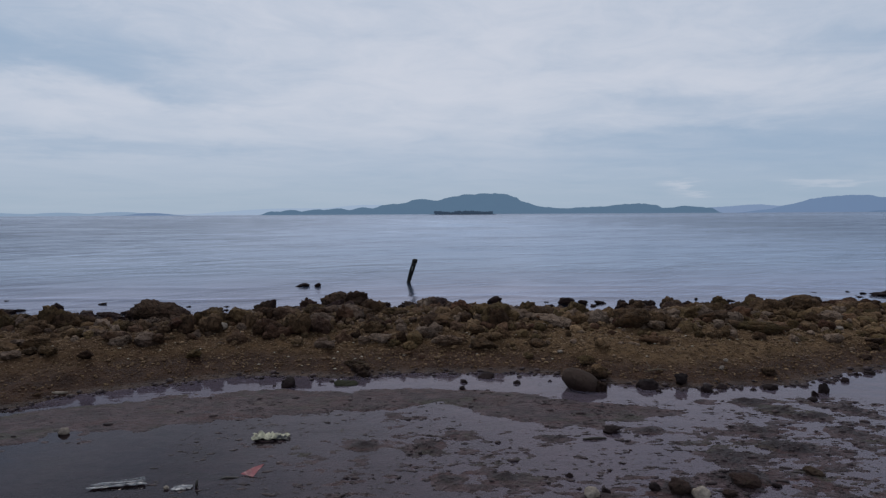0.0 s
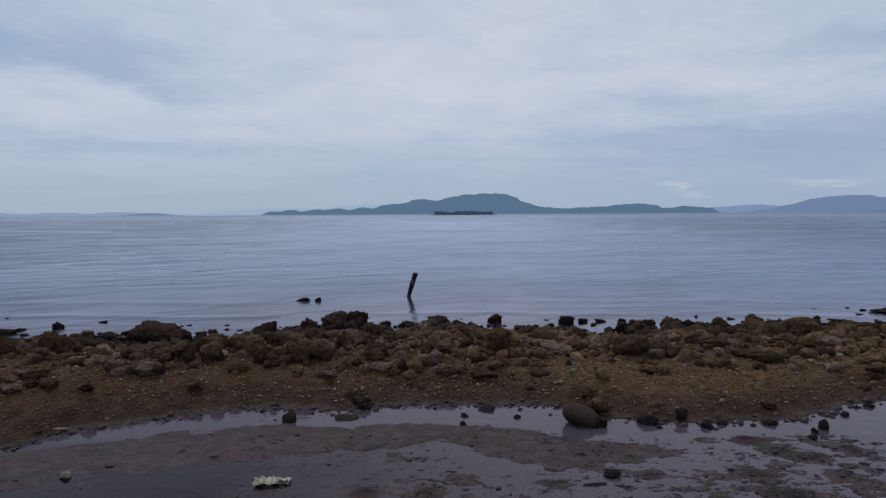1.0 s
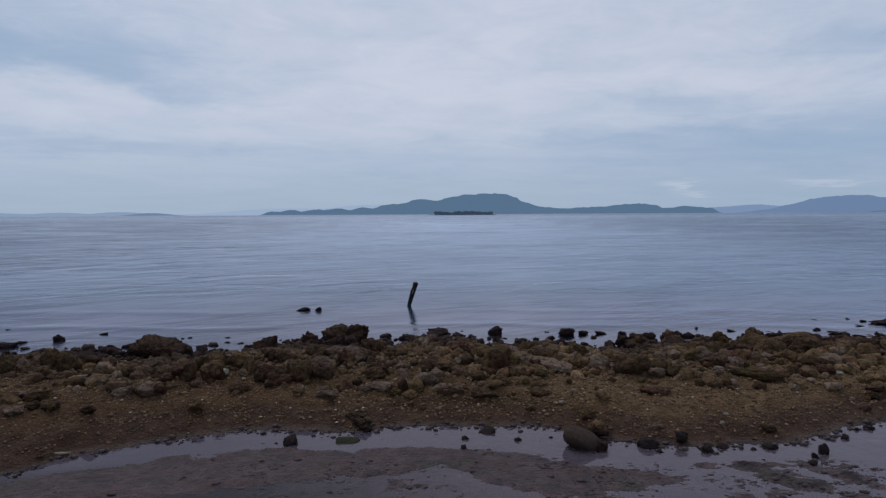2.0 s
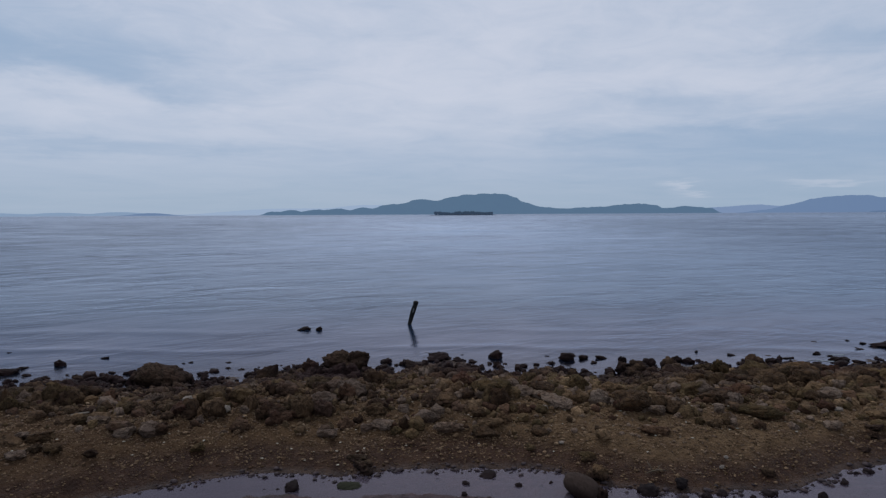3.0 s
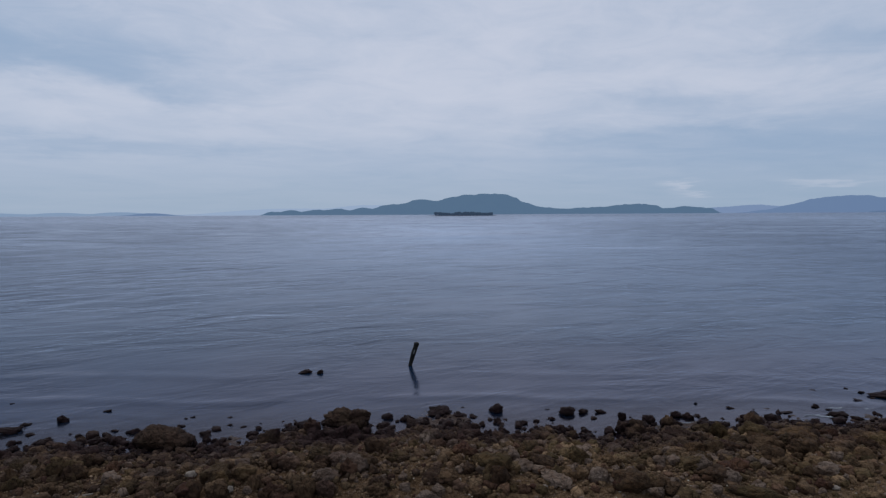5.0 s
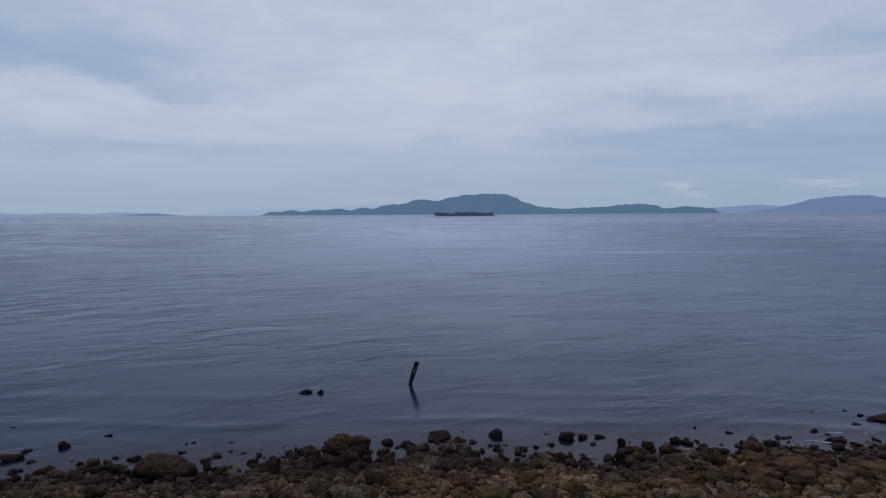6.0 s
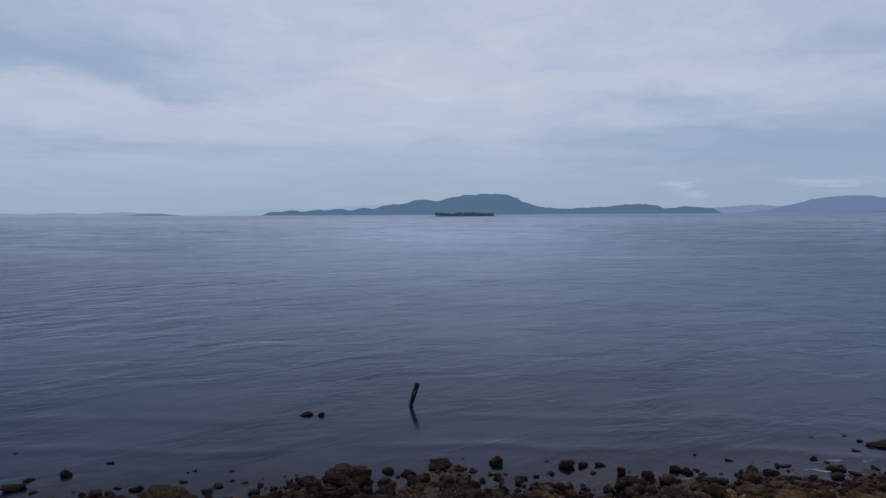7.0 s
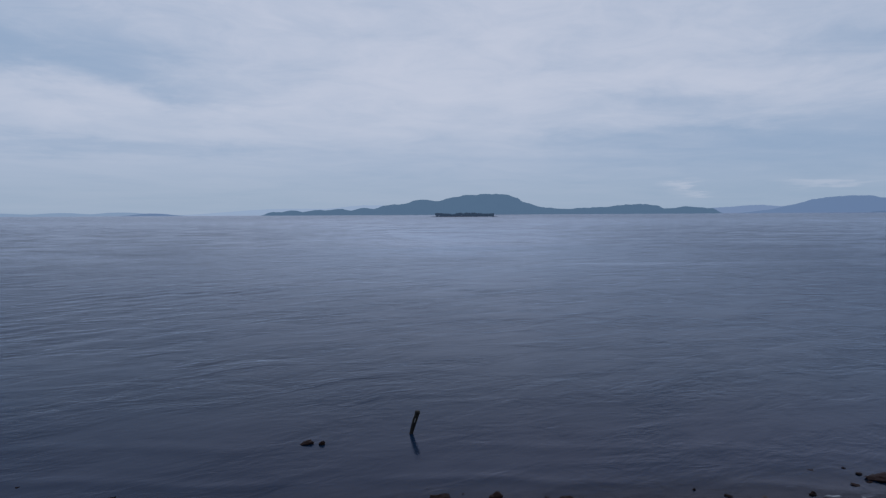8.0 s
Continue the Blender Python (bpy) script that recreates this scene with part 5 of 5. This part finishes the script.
def chips(seed, sub):
    """Small broken stones, as arrays for heap()."""
    made = []
    for k in range(12):
        me = rock_mesh("chip", seed + k, sub, COBBLE, ("angular", "knobbly", "angular", "angular")[k % 4])
        co = np.array([v.co[:] for v in me.vertices])
        a, b = 0.5 * math.sin(k * 2.4), 0.5 * math.cos(k * 1.7)
        co = co @ np.array(Euler((a, b, 0)).to_matrix()).T
        made.append((co, np.array([q.vertices[:] for q in me.polygons])))
        bpy.data.meshes.remove(me)
    return made


# cobbles between the rocks, and the gravel of the bank
few = random.Random(5)
rows = []
while len(rows) < 13000:
    y = few.triangular(6.2, 10.9, 8.9)
    x = few.uniform(-8.6, 9.2)
    out = y - float(waterline(x))
    if out > -0.35 and few.random() > 0.62 * math.exp(-3.5 * (out + 0.35)) or (y < 7.0 and few.random() < 0.5):
        continue
    s = min(0.19, (0.026 if out < 0 else 0.06) + few.expovariate(25))
    rows.append((x, y, max(float(ground(x, y)), -0.03) + s * 0.14, s * few.uniform(0.8, 1.4), s, s * few.uniform(0.7, 1.15), few.uniform(0, 6.28)))
rows.sort(key=lambda r: r[4])
n_small = len(rows) * 7 // 8
n_tiny = len(rows) * 3 // 8
tagged(heap("cobbles", chips(260, 1), rows[:n_tiny], CHIP), "brown stone chips between the shore rocks", "cobbles", kind="stuff")
cobbles = heap("cobbles", chips(200, 2), rows[n_tiny:n_small], COBBLE)
tagged(cobbles, "small brown cobbles between the shore rocks", "cobbles", kind="stuff")
cobbles = heap("cobbles", chips(230, 3), rows[n_small:], COBBLE)
tagged(cobbles, "brown cobbles packed between the shore rocks", "cobbles", kind="stuff")

rng = np.random.RandomState(4)
y = rng.triangular(4.6, 6.5, 9.6, 64000)
x = rng.uniform(-7.6, 8.0, 64000)
keep = (y > pool_edge(x) + 0.05 + 0.3 * rng.rand(64000) ** 2) & (y < waterline(x))
x, y = x[keep], y[keep]
s = np.minimum(0.048, 0.007 + rng.exponential(0.0066, len(x)))
z = ground(x, y) + s * 0.15
wide = s * rng.uniform(0.9, 1.7, len(x))
rows = np.stack([x, y, z, wide, s, s * rng.uniform(0.5, 0.85, len(x)), rng.uniform(0, 6.28, len(x))], -1)
gravel = heap("gravel", chips(280, 1), rows.tolist(), GRAVEL)
tagged(gravel, "mixed brown gravel and shell bits on the bank", "gravel", kind="stuff")

# bits of shell and white coral on the bank
y = rng.triangular(5.6, 7.0, 9.6, 520)
x = rng.uniform(-7, 7.5, 520)
s = rng.uniform(0.008, 0.026, 520)
keep = y > pool_edge(x) + 0.15
rows = np.stack([x, y, ground(x, y) + 0.25 * s, s * rng.uniform(0.9, 1.8, 520), s, s * 0.6, rng.uniform(0, 6, 520)], -1)[keep]
shells = heap("shell_bits", [blob(110 + k, 2, 0.6, 0.5) for k in range(5)], rows.tolist(), SHELL)
tagged(shells, "scattered white shell and coral bits on gravel", "shells", kind="stuff")

# grit and small stones on the mud flat
y = rng.uniform(2.4, 5.8, 3400)
x = rng.uniform(-4.6, 5.2, 3400)
z = ground(x, y)
keep = (y < pool_edge(x)) & (z > -0.012) & ((x > -0.9 + 0.5 * (y - 3.4)) | (rng.rand(3400) < 0.22))
x, y, z = x[keep], y[keep], z[keep]
s = np.minimum(0.05, 0.008 + rng.exponential(0.008, len(x)))
rows = np.stack([x, y, z + s * 0.12, s * rng.uniform(0.9, 1.9, len(x)), s, s * 0.6, rng.uniform(-0.5, 0.5, len(x))], -1)
x2 = rng.uniform(-4.0, 5.0, 420)
y2 = pool_edge(x2) + rng.normal(-0.015, 0.05, 420)
s2 = np.minimum(0.08, 0.016 + rng.exponential(0.014, 420))
rows = np.concatenate([rows, np.stack([x2, y2, np.maximum(ground(x2, y2), 0) + s2 * 0.12, s2 * 1.3, s2, s2 * 0.8, rng.uniform(-1, 1, 420)], -1)])
y3 = rng.uniform(2.4, 5.05, 7600)
x3 = rng.uniform(-1.9, 4.8, 7600)
k3 = (L1.at(x3, y3, 0.35) + 0.6 * L2.at(x3, y3, 0.12) + 0.25 * soft(4.3 - y3, 0, 0.6) > -0.12)
x3, y3 = x3[k3], y3[k3]
s3 = 0.006 + np.minimum(0.03, rng.exponential(0.007, len(x3)))
rows = np.concatenate([rows, np.stack([x3, y3, np.maximum(ground(x3, y3), -0.002) + 0.001, s3 * rng.uniform(1.3, 2.8, len(x3)), s3 * 1.1, s3 * 0.4, rng.uniform(-0.4, 0.4, len(x3))], -1)])
grit = heap("grit", [blob(80 + k, 1, 0.75, 0.45) for k in range(6)], rows.tolist(), CLOD)
tagged(grit, "small dark stones and debris scattered on wet mud", "gravel", kind="stuff")


# ---- single things ----
def tube(name, points, radii, mat, parent=None, sides=14, rough=0.06):
    """A round, slightly uneven stick through the points."""
    bm = bmesh.new()
    rings = []
    for i, (p, r) in enumerate(zip(points, radii)):
        p = Vector(p)
        a = Vector(points[max(i - 1, 0)])
        b = Vector(points[min(i + 1, len(points) - 1)])
        q = (b - a).to_track_quat("Z", "Y")
        ring = []
        for k in range(sides):
            t = 2 * math.pi * k / sides
            d = q @ Vector((math.cos(t), math.sin(t), 0))
            ring.append(bm.verts.new(p + d * r * (1 + rough * 2 * noise.noise((p + d * r) * 9))))
        rings.append(ring)
    for lo, hi in zip(rings, rings[1:]):
        for k in range(sides):
            bm.faces.new((lo[k], lo[(k + 1) % sides], hi[(k + 1) % sides], hi[k]))
    bm.faces.new(rings[0][::-1])
    bm.faces.new(rings[-1])
    bmesh.ops.recalc_face_normals(bm, faces=bm.faces)
    for f in bm.faces:
        f.smooth = True
    me = bpy.data.meshes.new(name)
    bm.to_mesh(me)
    bm.free()
    me.materials.append(mat)
    ob = new(name, me)
    ob.parent = parent
    return ob


def leaning_post(x, y):
    """The stump of a mooring post that leans out of the shallows."""
    post = tagged(new("wooden_post"), "leaning blackened wooden post standing in shallow sea", "post")
    post.location = (x, y, 0)
    steps = [i / 12 for i in range(13)]
    tube("shaft", [(-0.17 + 0.325 * k + 0.008 * math.sin(6 * k), 0.0, -0.55 + 1.04 * k) for k in steps], [0.052 + 0.006 * math.sin(9 * k) for k in steps], WOOD, post)
    tube("head", [(0.140, 0, 0.455), (0.150, 0, 0.485), (0.160, 0, 0.52), (0.167, 0, 0.545), (0.169, 0, 0.555)], [0.05, 0.060, 0.064, 0.052, 0.030], WOOD, post)
    bare = tube("bare_patch", [(0.070, -0.038, 0.24), (0.090, -0.043, 0.30), (0.108, -0.044, 0.37), (0.124, -0.038, 0.43)], [0.008, 0.017, 0.018, 0.008], WOOD_BARE, post)
    tagged(bare, "patch of bare grey wood")
    return post


leaning_post(-0.82, 13.95)


def crumpled(name, x, y, w, d, h, mat, seed, turn=0.0, parent=None, lift=0.0):
    """A creased sheet of plastic lying on the mud."""
    bm = bmesh.new()
    bmesh.ops.create_grid(bm, x_segments=26, y_segments=18, size=0.5)
    s = Vector((seed, seed * 2.2, seed * 0.7))
    for v in bm.verts:
        q = v.co * 3.2 + s
        edge = 1 + 0.35 * noise.noise(Vector((v.co.x * 4, v.co.y * 4, seed)))
        crease = abs(noise.noise(q)) + 0.5 * abs(noise.noise(q * 2.3))
        v.co = Vector((v.co.x * w * edge, v.co.y * d * edge, h * (0.15 + 1.2 * crease * (1 - (2 * v.co.length) ** 2 * 0.35))))
    bmesh.ops.solidify(bm, geom=bm.faces[:], thickness=0.002)
    for f in bm.faces:
        f.smooth = True
    me = bpy.data.meshes.new(name)
    bm.to_mesh(me)
    bm.free()
    me.materials.append(mat)
    ob = new(name, me)
    base = max(float(ground(x, y)), 0.0) if parent is None else 0.0
    ob.matrix_basis = pose(x, y, base + lift, 0, 0, turn)
    ob.parent = parent
    return ob



wrapper = tagged(new("plastic_wrapper"), "crumpled pale yellow plastic wrapper lying on wet mud", "litter")
wrapper.location = (-1.25, 4.20, 0.0)
crumpled("film", -0.03, 0.0, 0.17, 0.11, 0.055, WRAPPER, 3.1, 8, wrapper)
tagged(crumpled("fold", 0.075, 0.02, 0.12, 0.09, 0.035, WRAPPER, 6.4, -14, wrapper), "twisted pale flap")
tagged(crumpled("lining", 0.095, -0.015, 0.08, 0.035, 0.03, WRAPPER_DARK, 9.2, 5, wrapper), "dark inner lining")


def plastic_shard(x, y):
    """A bent three-cornered shard that stands a little out of the water."""
    bm = bmesh.new()
    rim = [bm.verts.new(c) for c in ((-0.055, 0.0, 0.004), (0.03, -0.03, 0.0), (0.075, 0.05, 0.045), (0.01, 0.035, 0.03), (-0.02, 0.02, 0.018))]
    bm.faces.new(rim)
    bmesh.ops.triangulate(bm, faces=bm.faces[:])
    bmesh.ops.subdivide_edges(bm, edges=bm.edges[:], cuts=3, use_grid_fill=True)
    for v in bm.verts:
        v.co.z += 0.005 * noise.noise(v.co * 60)
    bmesh.ops.solidify(bm, geom=bm.faces[:], thickness=0.003)
    me = bpy.data.meshes.new("plastic_shard")
    bm.to_mesh(me)
    bm.free()
    me.materials.append(RED)
    ob = new("plastic_shard", me)
    ob.location = (x, y, 0.004)
    return tagged(ob, "faded red plastic shard half sunk in the pool", "litter")


plastic_shard(-1.20, 3.60)
tagged(tube("twig", [(-1.38, 3.55, -0.004), (-1.33, 3.56, 0.003), (-1.28, 3.565, 0.0), (-1.25, 3.56, -0.002)], [0.003, 0.008, 0.007, 0.003], TWIG), "short dark twig beside the red shard", "twig")
bag = tagged(new("plastic_bag"), "clear plastic bag strip floating in shallow pool water", "litter")
bag.location = (-1.93, 3.47, 0.0)
crumpled("film", 0.0, 0.0, 0.30, 0.065, 0.02, FILM, 4.7, 12, bag, 0.002)
tagged(tube("rim", [(-0.15, -0.035, 0.012), (-0.08, -0.025, 0.022), (0.0, -0.012, 0.020), (0.08, 0.0, 0.022), (0.135, 0.03, 0.026), (0.12, 0.055, 0.024), (0.05, 0.04, 0.018), (-0.06, 0.015, 0.016)],
            [0.004, 0.006, 0.005, 0.006, 0.007, 0.006, 0.004, 0.003], FILM, bag, 8), "rolled clear edge")
scrap = crumpled("plastic_scrap", -1.54, 3.43, 0.11, 0.06, 0.015, FILM, 8.3, 6)
tagged(scrap, "small clear plastic scrap on the mud", "litter")
tagged(tube("twig", [(-1.462, 3.44, -0.005), (-1.46, 3.44, 0.02), (-1.458, 3.445, 0.045)], [0.008, 0.010, 0.005], TWIG), "dark twig stub standing in the mud", "twig")
rock("stone", -1.63, 3.42, 0.035, 0.03, 0.02, "pale", z=0.0, label="small white stone on the mud", group="stones in the tide pool")
tagged(tube("stick", [(0.98, 4.145, 0.006), (1.03, 4.152, 0.009), (1.09, 4.157, 0.009), (1.15, 4.165, 0.006)], [0.005, 0.009, 0.009, 0.006], TWIG), "thin dark stick lying on wet mud", "stick")
drift = tube("driftwood", [(-3.52, 5.22, 0.0), (-3.44, 5.23, 0.0), (-3.35, 5.25, 0.0)], [0.010, 0.014, 0.008], WOOD_PALE)
drift.location.z = float(ground(-3.43, 5.23)) + 0.008
tagged(drift, "short pale driftwood piece on the gravel slope", "driftwood")
def foam(x, y, w, d, seed):
    """A thin broken line of foam where a ripple breaks on the rocks."""
    rng = random.Random(seed)
    rows = []
    for k in range(int(34 * w) + 2):
        u = rng.uniform(-0.5, 0.5)
        rows.append((x + u * w, y + d * math.sin(5 * u + seed) + rng.gauss(0, 0.35 * d), 0.004, rng.uniform(0.05, 0.22), rng.uniform(0.010, 0.026), 0.012, rng.uniform(-0.12, 0.12)))
    return tagged(heap("sea_foam", [blob(90 + k, 2, 0.6, 0.5) for k in range(4)], rows, FOAM), "thin broken white foam on the water beside rocks", "foam", kind="stuff")


foam(7.98, 10.76, 0.75, 0.07, 1)
foam(6.50, 10.28, 0.40, 0.05, 2)
foam(7.09, 10.72, 0.20, 0.03, 4)
foam(6.57, 11.12, 0.10, 0.02, 5)
foam(4.3, 9.95, 0.5, 0.06, 3)
slat = tube("driftwood", [(-4.36, 6.86, 0.0), (-4.26, 6.87, 0.012), (-4.17, 6.90, 0.025)], [0.012, 0.018, 0.008], WOOD_PALE)
slat.location.z = float(ground(-4.27, 6.87)) + 0.03
tagged(slat, "pale split driftwood lying between rocks", "driftwood")


def dry_branch(x, y):
    """A small forked branch that the tide left on the gravel."""
    branch = tagged(new("branch"), "small dry forked branch lying on the gravel slope", "branch")
    branch.location = (x, y, float(ground(x, y)) + 0.012)
    tube("stem", [(-0.10, -0.03, 0.0), (-0.03, -0.005, 0.012), (0.05, 0.01, 0.018), (0.13, 0.0, 0.014)], [0.003, 0.007, 0.007, 0.004], BRANCH, branch, 8)
    tube("fork", [(-0.02, 0.0, 0.014), (-0.035, 0.05, 0.05), (-0.045, 0.09, 0.075)], [0.006, 0.005, 0.002], BRANCH, branch, 8)
    tube("fork", [(0.03, 0.008, 0.018), (0.06, 0.05, 0.035), (0.10, 0.08, 0.045)], [0.006, 0.004, 0.002], BRANCH, branch, 8)
    return branch


dry_branch(2.02, 5.68)
